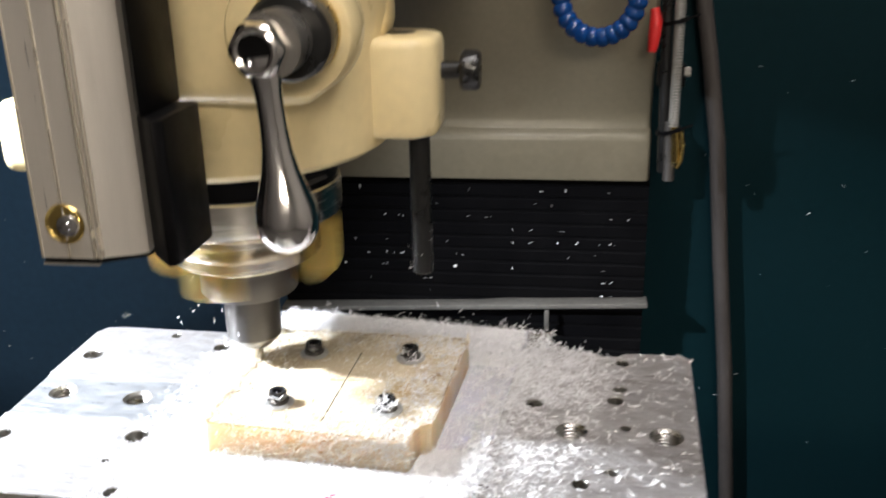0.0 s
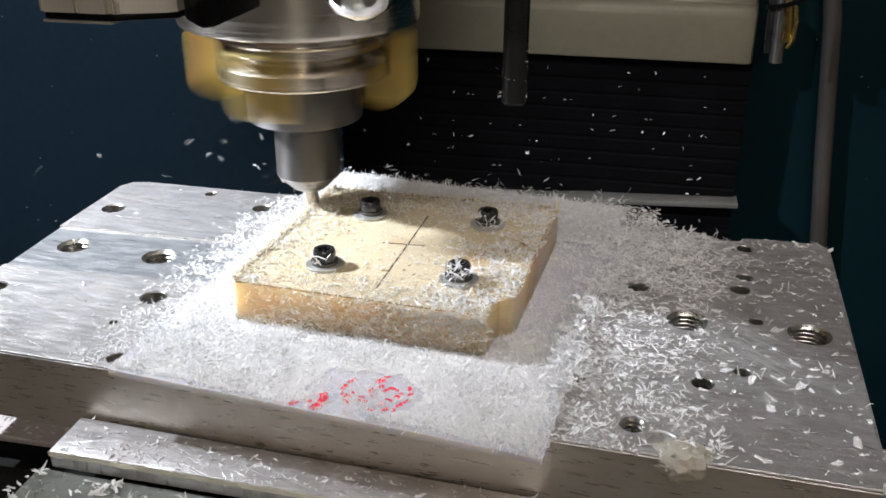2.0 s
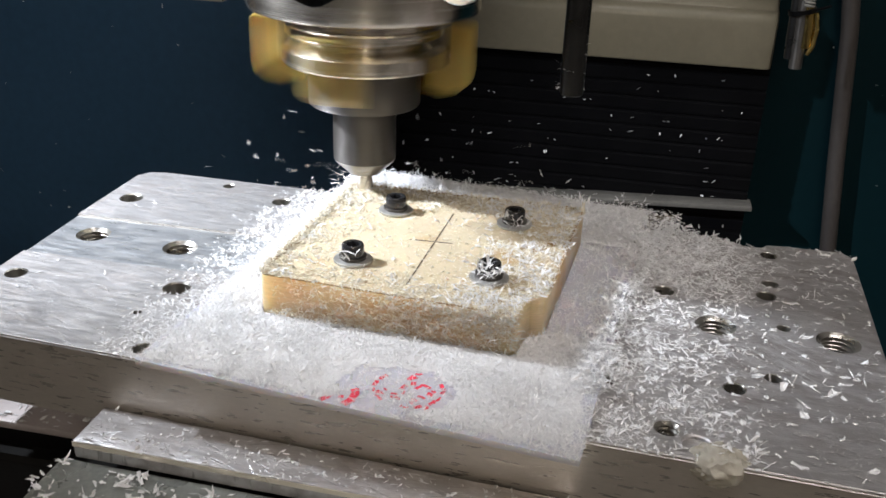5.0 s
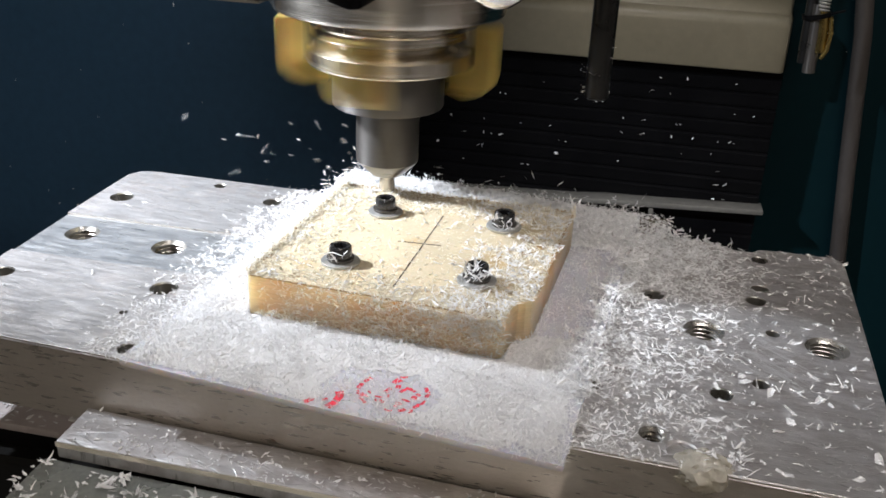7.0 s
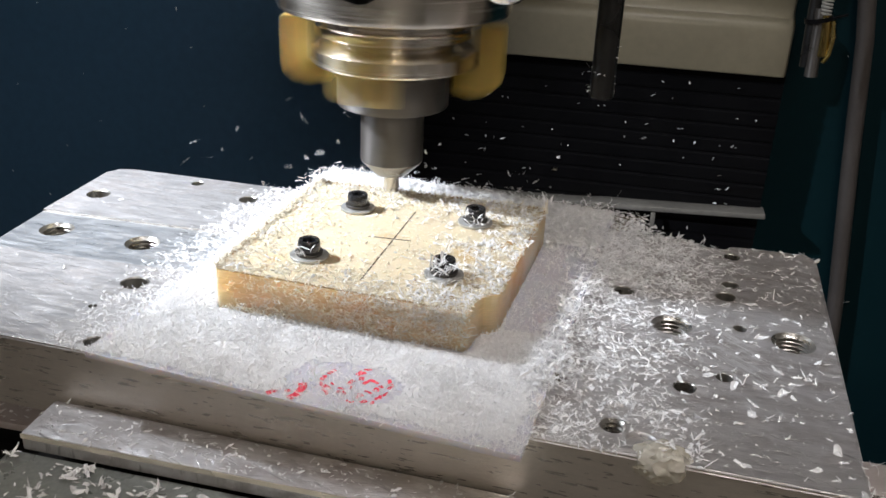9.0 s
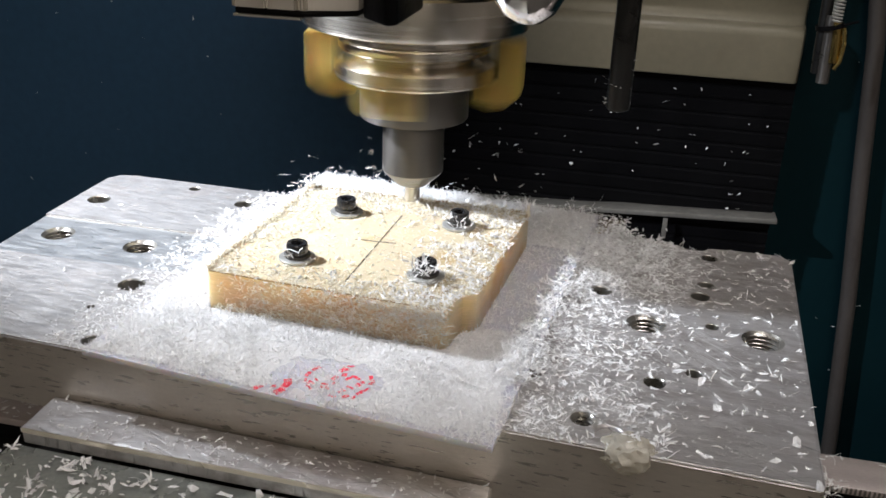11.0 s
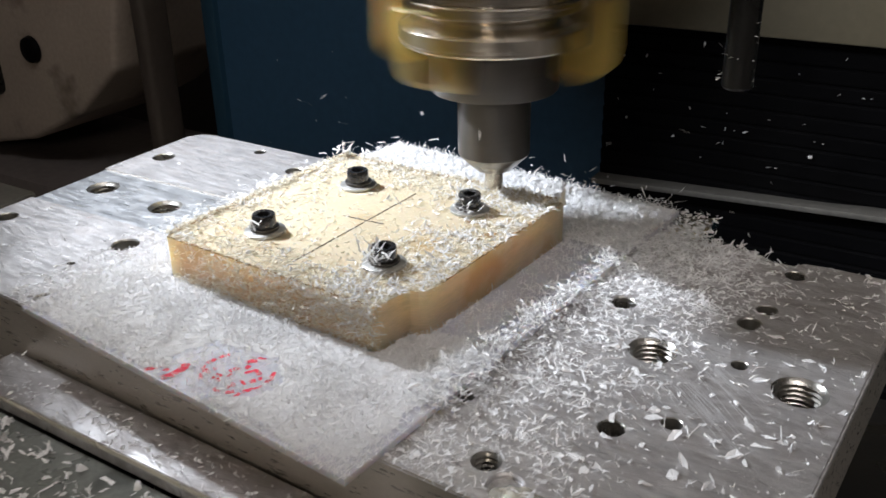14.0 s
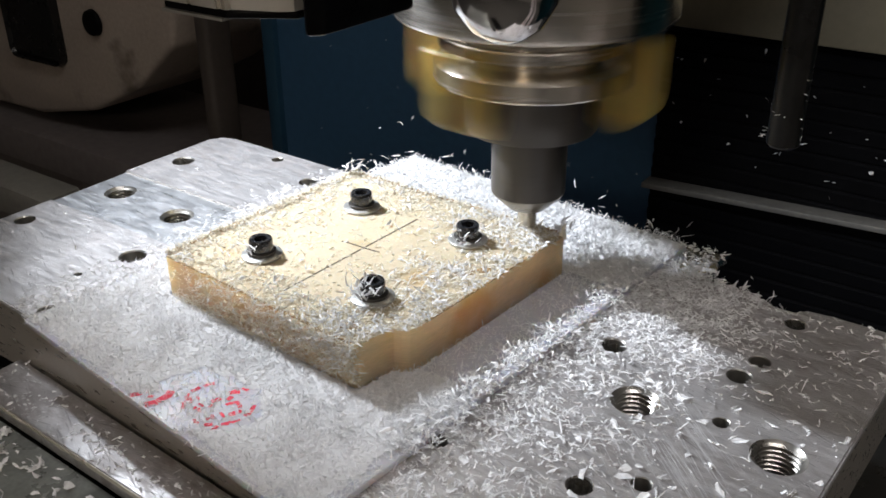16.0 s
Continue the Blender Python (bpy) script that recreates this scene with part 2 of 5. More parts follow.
RED_PLASTIC = mat("red_plastic", (0.55, 0.02, 0.02), 0.35, 0.0, 0.08)
PAN = mat("green_grey_plate", (0.31, 0.33, 0.31), 0.34, 0.4, 0.25, 40, 500, 0.12, spot=(0.16, 0.17, 0.16), spot_at=0.58, spot_scale=30)
CAST_TABLE = mat("dusty_cast_table", (0.50, 0.45, 0.44), 0.5, 0.4, 0.15, 15, 200, 0.15, (2, 10, 2))
BASE_BLUE = mat("machine_base_blue", (0.012, 0.03, 0.11), 0.5, 0.0, 0.2, 10, 150, 0.1)
WALL = mat("workshop_plaster", (0.42, 0.40, 0.37), 0.9, 0.0, 0.1, 3, 60, 0.1)
# wall colour with the room's shade put in, for the far walls
SHADED_WALL = mat("shaded_workshop_wall", (0.15, 0.13, 0.125), 0.8, 0.0, 0.2, 3, 60, 0.1)
FLOOR = mat("concrete_floor", (0.12, 0.115, 0.11), 0.8, 0.0, 0.2, 4, 90, 0.2)
TUBE_GLOW = mat("tube_diffuser", (1.0, 0.96, 0.9), 0.5, 0.0, 0.0, bump=0.0, emit=8.0)
POST = mat("brown_post", (0.075, 0.062, 0.054), 0.6, 0.1, 0.15, 8, 100, 0.1)


# ---- building helpers ----
def mesh_of(bm, name, *materials, smooth=True, angle=35):
    bmesh.ops.recalc_face_normals(bm, faces=bm.faces)
    me = bpy.data.meshes.new(name)
    if smooth:
        for f in bm.faces:
            f.smooth = True
        for e in bm.edges:
            if len(e.link_faces) == 2 and e.calc_face_angle(0) > radians(angle):
                e.smooth = False
    bm.to_mesh(me)
    bm.free()
    for m in materials:
        me.materials.append(m)
    return me


def part(name, bm, material, parent=None, label="", m=None):
    ob = new(name, mesh_of(bm, name, *(material if isinstance(material, tuple) else (material,))))
    if parent is not None:
        ob.parent = parent
    if m is not None:
        ob.matrix_basis = m
    return tagged(ob, label)


def thing(name, label, category, group="", kind="", m=None):
    ob = new(name)
    ob.empty_display_size = 0.02
    if m is not None:
        ob.matrix_basis = m
    return tagged(ob, label, category, group, kind)


def box(x0, x1, y0, y1, z0, z1, bevel=0.0, segments=2):
    bm = bmesh.new()
    bmesh.ops.create_cube(bm, size=1)
    for v in bm.verts:
        v.co = Vector(((x0 + x1) / 2 + v.co.x * (x1 - x0), (y0 + y1) / 2 + v.co.y * (y1 - y0), (z0 + z1) / 2 + v.co.z * (z1 - z0)))
    if bevel:
        bmesh.ops.bevel(bm, geom=bm.edges[:], offset=bevel, segments=segments, affect="EDGES", profile=0.5)
    return bm


def prism(outline, z0, z1, bevel=0.0, segments=2):
    """A plate of that outline, seen from above."""
    bm = bmesh.new()
    low = [bm.verts.new((x, y, z0)) for x, y in outline]
    f = bm.faces.new(low)
    up = bmesh.ops.extrude_face_region(bm, geom=[f])
    for v in up["geom"]:
        if isinstance(v, bmesh.types.BMVert):
            v.co.z = z1
    if bevel:
        bmesh.ops.bevel(bm, geom=bm.edges[:], offset=bevel, segments=segments, affect="EDGES", profile=0.5)
    return bm


def lathe(profile, n=48, a0=0.0, a1=360.0):
    """A turned body round z: profile of (radius, height)."""
    bm = bmesh.new()
    full = abs(a1 - a0) >= 360
    steps = n if full else n + 1
    rings = []
    for r, z in profile:
        if r < 1e-6:
            v = bm.verts.new((0, 0, z))
            rings.append([v] * steps)
        else:
            rings.append([bm.verts.new((r * math.cos(radians(a0 + (a1 - a0) * i / n)), r * math.sin(radians(a0 + (a1 - a0) * i / n)), z)) for i in range(steps)])
    for lo, hi in zip(rings, rings[1:]):
        for i in range(n):
            j = (i + 1) % steps
            vs = []
            for v in (lo[i], lo[j], hi[j], hi[i]):
                if v not in vs:
                    vs.append(v)
            if len(vs) > 2:
                bm.faces.new(vs)
    return bm


def move(bm, m):
    bmesh.ops.transform(bm, matrix=m, verts=bm.verts)
    return bm


def tube(points, r, n=12, radii=None):
    """A round rod along points."""
    bm = bmesh.new()
    pts = [Vector(p) for p in points]
    rings = []
    for i, p in enumerate(pts):
        d = (pts[min(i + 1, len(pts) - 1)] - pts[max(i - 1, 0)]).normalized()
        side = d.cross(Vector((0, 1, 0.13)) if abs(d.y) < 0.9 else Vector((1, 0, 0))).normalized()
        up = side.cross(d)
        rr = radii[i] if radii else r
        rings.append([bm.verts.new(p + rr * (math.cos(2 * math.pi * k / n) * side + math.sin(2 * math.pi * k / n) * up)) for k in range(n)])
    for a, b in zip(rings, rings[1:]):
        for k in range(n):
            bm.faces.new((a[k], a[(k + 1) % n], b[(k + 1) % n], b[k]))
    bm.faces.new(rings[0])
    bm.faces.new(rings[-1][::-1])
    return bm


def join(*bms):
    out = bmesh.new()
    for b in bms:
        me = bpy.data.meshes.new("t")
        b.to_mesh(me)
        b.free()
        out.from_mesh(me)
        bpy.data.meshes.remove(me)
    return out


RIDERS = []          # things that ride on the machine's table


def rides(ob):
    RIDERS.append(ob)
    return ob


def inside(outline, x, y):
    hit = False
    for (xa, ya), (xb, yb) in zip(outline, outline[1:] + outline[:1]):
        if (ya > y) != (yb > y) and x < xa + (y - ya) / (yb - ya) * (xb - xa):
            hit = not hit
    return hit


def shavings(name, spots, material, label, long=(0.002, 0.005), wide=(0.0004, 0.0009), lift=0.5, category="shavings", star=0):
    """Torn slivers at spots of (x, y, z): kinked strips with ragged sides, alone or several from one root."""
    rnd = random.Random(len(spots))
    verts, faces = [], []
    for x, y, z in spots:
        a0 = rnd.uniform(0, 6.283)
        prongs = 1 + (rnd.randrange(0, star + 1) if star else 0)
        for p in range(prongs):
            n = 3
            length, width = rnd.uniform(*long) * (1.0 if p == 0 else rnd.uniform(0.4, 0.9)), rnd.uniform(*wide)
            if rnd.random() < 0.10:
                width *= rnd.uniform(1.6, 2.6)
            a, tilt = a0 + rnd.gauss(0, 1.3) * min(p, 1), rnd.uniform(0, lift) ** 1.2
            twist = rnd.uniform(-1.1, 1.1)
            bend = rnd.gauss(0, 0.45)
            px, py, pz = x, y, z + width * 0.3
            base = len(verts)
            for i in range(n + 1):
                end = rnd.uniform(0.0, 0.35) if i == n or (i == 0 and rnd.random() < 0.6) else 1.0
                w, w2 = width * end * rnd.uniform(0.25, 0.85), width * end * rnd.uniform(0.15, 0.75)
                sx, sy, sz = -math.sin(a) * math.cos(twist), math.cos(a) * math.cos(twist), math.sin(twist) * 0.7
                verts += [(px + sx * w, py + sy * w, max(z, pz + sz * w)), (px, py, max(z, pz + (w + w2) * 0.22)), (px - sx * w2, py - sy * w2, max(z, pz - sz * w2))]
                step = length / n * rnd.uniform(0.6, 1.4)
                px += math.cos(a) * math.cos(tilt) * step
                py += math.sin(a) * math.cos(tilt) * step
                pz += math.sin(tilt) * step
                a += bend * rnd.uniform(-0.3, 1.2)
                tilt += rnd.uniform(-0.6, 0.25)
                twist += rnd.uniform(-0.5, 0.5)
            for i in range(n):
                k = base + 3 * i
                faces += [(k, k + 1, k + 4, k + 3), (k + 1, k + 2, k + 5, k + 4)]
    me = bpy.data.meshes.new(name)
    me.from_pydata(verts, [], faces)
    me.materials.append(material)
    return tagged(new(name, me), label, category, kind="stuff")


def flakes_on(name, spots, material, label, size=(0.0015, 0.0040), category="flakes"):
    """Broad torn flakes: bent fans with a ragged outline."""
    rnd = random.Random(len(spots) + 5)
    verts, faces = [], []
    for x, y, z in spots:
        r, n = rnd.uniform(*size) * 0.5, rnd.randrange(6, 10)
        slim, a0, roll = rnd.uniform(0.22, 0.65), rnd.uniform(0, 6.283), rnd.uniform(-0.22, 0.22)
        ca, sa = math.cos(a0), math.sin(a0)
        base = len(verts)
        verts.append((x, y, z + r * rnd.uniform(0.04, 0.22)))
        for k in range(n):
            b = 6.283 * (k + rnd.uniform(-0.3, 0.3)) / n
            q = r * rnd.choice((0.45, 0.7, 0.9, 1.15))
            u, v = q * math.cos(b), q * math.sin(b) * slim
            verts.append((x + u * ca - v * sa, y + u * sa + v * ca, max(z, z + r * 0.10 + u * roll + rnd.uniform(-0.15, 0.20) * r)))
        faces += [(base, base + 1 + k, base + 1 + (k + 1) % n) for k in range(n)]
    me = bpy.data.meshes.new(name)
    me.from_pydata(verts, [], faces)
    me.materials.append(material)
    return tagged(new(name, me), label, category, kind="stuff")


# ---- the workshop ----
def setting(name, bm, material, label, category):
    return tagged(new(name, mesh_of(bm, name, material)), label, category, kind="structure")


setting("floor", box(-3.2, 2.2, -2.2, 2.2, -1.05, -1.0), FLOOR, "grey worn concrete workshop floor", "floor")
setting("ceiling", box(-3.2, 2.2, -2.2, 2.2, 1.9, 1.95), WALL, "dull plaster workshop ceiling", "ceiling")
setting("wall_west", box(-3.25, -3.2, -2.2, 2.2, -1.0, 1.9), SHADED_WALL, "workshop wall with shade put into its dark colour", "wall")
setting("wall_east", box(2.2, 2.25, -2.2, 2.2, -1.0, 1.9), WALL, "dull plaster workshop wall", "wall")
setting("wall_south", box(-3.2, 2.2, -2.25, -2.2, -1.0, 1.9), WALL, "dull plaster workshop wall", "wall")
setting("wall_north", box(-3.2, 2.2, 2.2, 2.25, -1.0, 1.9), SHADED_WALL, "workshop wall behind the machine, shade put into its dark colour", "wall")


def ceiling_light(x, y):
    t = thing("ceiling_light", "long white fluorescent ceiling light, switched on", "ceiling light", "ceiling lights", m=pose(x, y, 1.9))
    part("housing", box(-0.62, 0.62, -0.14, 0.14, -0.04, 0.0, 0.006), GALV, t)
    part("diffuser", box(-0.6, 0.6, -0.12, 0.12, -0.052, -0.041, 0.004), TUBE_GLOW, t, "glowing white diffuser")


ceiling_light(0.55, -0.45)


def wall_light():
    t = thing("wall_light", "warm fluorescent wall light, switched on", "wall light", m=look((0.55, -2.16, 0.95), (0.0, -0.1, 0.15)))
    part("housing", box(-0.58, 0.58, -0.10, 0.10, 0.0, 0.035, 0.005), GALV, t)
    part("diffuser", box(-0.55, 0.55, -0.08, 0.08, -0.02, -0.001, 0.004), TUBE_GLOW, t, "glowing diffuser")


wall_light()


def splash_panel():
    """The blue sheet-steel back of the machine's enclosure, with its folded left edge."""
    t = thing("back_panel", "dark blue painted sheet steel panel behind the machine", "panel", kind="structure")
    part("sheet", box(-0.745, 0.05, 0.600, 0.606, -0.9, 1.0), BLUE, t)
    # right part is darkened to teal: the head's shade is put into its colour
    part("side_sheet", box(0.052, 1.6, 0.600, 0.606, -0.9, 1.0), SHADE_TEAL, t, "right-hand sheet, the head's shade put into its dark teal")
    part("folded_edge", box(-0.768, -0.745, 0.590, 0.608, -0.9, 1.0, 0.003), BLUE_EDGE, t, "lighter blue folded edge")
    part("seam", box(0.60, 0.603, 0.597, 0.600, -0.9, 1.0), SHADE_TEAL, t)


splash_panel()


# ---- the column, its way cover and the saddle ----
def way_cover():
    t = thing("way_cover", "black ribbed rubber way cover on the column, sprinkled with chips", "way cover")
    x0, x1 = -0.162, 0.262
    pleat = 0.0155
    z = -0.014
    while z > -0.60:
        bm = bmesh.new()
        rows = [(0.548, z), (0.5445, z - 0.001), (0.5425, z - 0.002), (0.5450, z - pleat + 0.001), (0.548, z - pleat)]
        pairs = [(bm.verts.new((x0, y, h)), bm.verts.new((x1, y, h))) for y, h in rows]
        for (a, b), (c, d) in zip(pairs, pairs[1:]):
            bm.faces.new((a, b, d, c))
        part("pleat", bm, RUBBER, t)
        z -= pleat
    part("backing", box(x0, x1, 0.549, 0.592, -0.60, 0.0), RUBBER, t)
    for z in (-0.1745, -0.312, -0.377):
        part("stiffener", box(-0.215, 0.215, -0.012, 0.012, -0.0028, 0.0028, 0.0010), BAR, t, "grey metal stiffening bar", pose(0.051, 0.536, z, 0, -2.6, 0))
    part("tab", box(0.150, 0.155, 0.523, 0.527, -0.198, -0.174, 0.001), BAR, t)


way_cover()


def saddle():
    t = thing("machine_saddle", "cream enamelled cast iron saddle on the mill column", "machine saddle")
    def profile(rows, x0, x1):
        """A casting drawn from its section, rounded at both ends."""
        bm = bmesh.new()
        cols = []
        for x, back in ((x0, 0.006), (x0 + 0.002, 0.002), (x0 + 0.006, 0.0), (x1 - 0.006, 0.0), (x1 - 0.002, 0.002), (x1, 0.006)):
            cols.append([bm.verts.new((x, min(0.59, y + back), z)) for y, z in rows] + [bm.verts.new((x, 0.592, rows[-1][1])), bm.verts.new((x, 0.592, rows[0][1]))])
        n = len(cols[0])
        for a, b in zip(cols, cols[1:]):
            for i in range(n):
                bm.faces.new((a[i], a[(i + 1) % n], b[(i + 1) % n], b[i]))
        bm.faces.new(cols[0])
        bm.faces.new(cols[-1][::-1])
        return bm
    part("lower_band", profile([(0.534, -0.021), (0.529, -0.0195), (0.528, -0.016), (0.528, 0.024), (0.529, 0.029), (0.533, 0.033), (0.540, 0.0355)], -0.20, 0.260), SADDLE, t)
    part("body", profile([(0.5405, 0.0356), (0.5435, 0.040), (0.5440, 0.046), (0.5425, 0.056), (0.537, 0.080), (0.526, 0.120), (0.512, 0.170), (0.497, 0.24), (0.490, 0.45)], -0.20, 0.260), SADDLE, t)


saddle()


def machine_head():
    t = thing("mill_head", "cream enamelled milling machine head with lever and stop rod", "milling head")
    # quill housing: a turned nose that runs back to the saddle
    part("quill_housing", lathe([(0.054, 0.1465), (0.073, 0.1445), (0.0795, 0.1485), (0.0815, 0.158), (0.0815, 0.203), (0.084, 0.213), (0.084, 0.46), (0.0, 0.46)], 72), CREAM, t)
    part("arm", box(-0.088, 0.096, 0.0, 0.56, 0.225, 0.46, 0.02, 4), CREAM, t)
    part("front_pad", box(-0.060, 0.072, -0.0945, -0.02, 0.183, 0.45, 0.010, 4), CREAM, t)
    part("boss", lathe([(0.0, 0.0), (0.0255, 0.0), (0.0265, 0.004), (0.0265, 0.0205), (0.0252, 0.0228), (0.0230, 0.0236), (0.0, 0.0236)], 64), CREAM, t, "round cast boss", pose(0.0625, -0.0745, 0.2135, 90, 0, 0))
    # stop-rod lug with its clamping screw
    lug = prism([(0.055, -0.022), (0.100, -0.022), (0.109, -0.013), (0.109, 0.016), (0.101, 0.024), (0.05, 0.030)], 0.153, 0.2015, 0.005, 3)
    lug_ob = part("stop_lug", lug, CREAM, t)
    part("lug_hole", lathe([(0.0, 0.2020), (0.0045, 0.2020), (0.0075, 0.2021)], 24), BLACK, lug_ob, m=pose(0.089, 0.004, 0))
    web = prism([(0.030, -0.012), (0.085, -0.014), (0.085, 0.022), (0.030, 0.05)], 0.197, 0.43, 0.012, 3)
    part("web", web, CREAM, t)
    part("stop_rod", lathe([(0.0, 0.0765), (0.0046, 0.0765), (0.0055, 0.0775), (0.0055, 0.154), (0.0, 0.154)], 24), BLACK_METAL, t, "black steel depth stop rod", pose(0.097, 0.001, 0))
    knob = thumb_screw()
    k = part("clamp_screw", knob, BLACK_METAL, t, "black knurled clamp screw", pose(0.107, 0.003, 0.1835, 0, 90, 0))
    # small lug on the far side
    part("side_lug", box(-0.133, -0.078, -0.005, 0.035, 0.128, 0.168, 0.008, 3), CREAM, t)
    # black seal ring under the housing
    part("seal_ring", lathe([(0.045, 0.1285), (0.0515, 0.1285), (0.0520, 0.130), (0.0520, 0.1455), (0.045, 0.147)], 60), BLACK, t)
    bracket = tube([(0.030, -0.042, 0.1440), (0.044, -0.038, 0.1405), (0.056, -0.034, 0.1430)], 0.006, 10, [0.005, 0.008, 0.006])
    part("rubber_grommet", bracket, BLACK, t)


def thumb_screw():
    bm = lathe([(0.0, 0.0), (0.0042, 0.0), (0.0042, 0.011), (0.0085, 0.0115), (0.0100, 0.013), (0.0100, 0.0195), (0.0088, 0.021), (0.005, 0.0212), (0.0, 0.0205)], 36)
    for v in bm.verts:
        r = math.hypot(v.co.x, v.co.y)
        if 0.0095 < r:
            k = round(math.atan2(v.co.y, v.co.x) / (2 * math.pi) * 36)
            s = 0.94 if k % 2 else 1.0
            v.co.x, v.co.y = v.co.x * s, v.co.y * s
    return bm


machine_head()


def quill_lever():
    """The chromed quill lock lever on its hub, hanging down."""
    t = thing("quill_lever", "polished chrome ball lever hanging from a hexagonal hub", "lever", m=pose(0.0635, -0.130, 0.2125))
    part("flange", move(lathe([(0.0, 0.0), (0.0168, 0.0), (0.0178, 0.003), (0.0178, 0.007), (0.0168, 0.009), (0.0, 0.009)], 48), pose(0.003, 0.0335, 0.002, 90, 0, 0)), BRASS, t, "brass collar with an oily film")
    part("collar", move(lathe([(0.0, 0.0), (0.0160, 0.0), (0.0165, 0.002), (0.0165, 0.012), (0.0150, 0.014), (0.0, 0.014)], 48), pose(0.005, 0.0250, 0.0015, 90, 0, 0)), BLACK_METAL, t)
    hub = part("hub", move(lathe([(0.0, -0.004), (0.0110, -0.004), (0.0120, -0.001), (0.0120, 0.018), (0.0, 0.018)], 48), pose(0.003, 0.0135, 0.001, 90, 0, 0)), GREY_STEEL, t)
    rim = lathe([(0.0058, 0.0035), (0.0060, 0.0006), (0.0072, 0.0), (0.0088, 0.0006), (0.0098, 0.0022), (0.0104, 0.005), (0.0108, 0.012), (0.0, 0.012)], 48)
    for v in rim.verts:
        a = math.atan2(v.co.y, v.co.x)
        k = 1 + 0.035 * math.cos(6 * a) * (1 if v.co.z > 0.001 else 0.3)
        v.co.x, v.co.y = v.co.x * k, v.co.y * k
    part("rim", move(rim, pose(0, -0.0115, 0, -90, 0, 0)), CHROME, hub)
    part("socket", move(lathe([(0.0, 0.0), (0.0059, 0.0), (0.0059, 0.0006), (0.0, 0.0006)], 30), pose(0, -0.0095, 0, -90, 0, 0)), BLACK, hub)
    prof = [(0.0, -0.0722), (0.004, -0.0716), (0.0082, -0.0690), (0.0112, -0.0645), (0.0120, -0.0592), (0.0113, -0.0540), (0.0093, -0.0482), (0.0072, -0.0420), (0.0057, -0.0345), (0.0050, -0.0255), (0.0050, -0.0150), (0.0060, -0.0085), (0.0068, -0.002), (0.0, -0.002)]
    part("handle", move(lathe([(r, z * 1.06) for r, z in prof], 40), pose(0.0005, -0.004, 0, 0, -4, 0)), CHROME, t)


quill_lever()


def linear_scale():
    """The aluminium scale housing with its black carrier on the head's front."""
    t = thing("linear_scale", "grooved aluminium scale housing on a black carrier", "linear scale")
    x0, x1, yf, z0, z1 = -0.0215, 0.0170, -0.153, 0.1385, 0.48
    # grooved front drawn as an outline seen from above
    line = [(x0, yf + 0.020), (x0, yf + 0.0012), (x0 + 0.0012, yf), (x0 + 0.0105, yf), (x0 + 0.0108, yf + 0.0006), (x0 + 0.0116, yf + 0.0006), (x0 + 0.0119, yf),
            (x0 + 0.0205, yf), (x0 + 0.0208, yf + 0.0016), (x0 + 0.0216, yf + 0.0016), (x0 + 0.0222, yf + 0.0004), (x0 + 0.0240, yf + 0.0004), (x0 + 0.0244, yf + 0.0016),
            (x0 + 0.0355, yf + 0.0060), (x1, yf + 0.0085), (x1, yf + 0.020)]
    rail = part("housing", prism(line, z0, z1), ANODISED, t)
    part("end_cap", prism([(x0 + 0.0005, yf + 0.019), (x0 + 0.0005, yf + 0.001), (x0 + 0.023, yf + 0.001), (x1 - 0.0005, yf + 0.010), (x1 - 0.0005, yf + 0.019)], z0 - 0.0022, z0 - 0.0002, 0.0005), BLACK, t)
    for dx, w in ((0.0002, 0.0010), (0.0110, 0.0009), (0.0213, 0.0008), (0.0235, 0.0011)):
        part("ridge", box(x0 + dx, x0 + dx + w, yf - 0.0005, yf + 0.0012, z0 + 0.0002, z1, 0.0002), RIDGE, t, "bright rubbed ridge")
    part("foil", box(x0 + 0.0, x0 + 0.022, yf + 0.0005, yf + 0.018, z0 - 0.0030, z0 - 0.0023), GALV, t)
    part("bolt_recess", move(lathe([(0.0, 0.0), (0.0062, 0.0), (0.0072, 0.0008), (0.0077, 0.0)], 30), pose(x0 + 0.0115, yf - 0.0002, z0 + 0.0135, 90, 0, 0)), BRASS, t)
    screw = part("screw", move(lathe([(0.0, 0.0035), (0.0015, 0.0034), (0.0018, 0.003), (0.0040, 0.0026), (0.0043, 0.002), (0.0043, 0.0), (0.0, 0.0)], 30), pose(x0 + 0.0138, yf - 0.0004, z0 + 0.0135, 90, 0, 0)), CHROME, t)
    part("carrier", prism([(x0 + 0.004, yf + 0.0205), (x1 - 0.001, yf + 0.0205), (x1 + 0.0005, yf + 0.0115), (x1 + 0.0110, yf + 0.0), (x1 + 0.0140, yf + 0.003), (x1 + 0.0140, -0.116), (x0 + 0.004, -0.116)], z0 - 0.003, z0 + 0.052, 0.0012), BLACK, t, "black plastic carrier")
    part("carrier_upper", prism([(x0 + 0.004, yf + 0.0205), (x1 - 0.001, yf + 0.0205), (x1 + 0.0005, yf + 0.0115), (x1 + 0.0060, yf + 0.003), (x1 + 0.0070, -0.116), (x0 + 0.004, -0.116)], z0 + 0.0522, z1, 0.0012), BLACK, t)
    part("mount", box(-0.018, 0.010, -0.1165, -0.085, 0.24, 0.46), BLACK, t)


linear_scale()


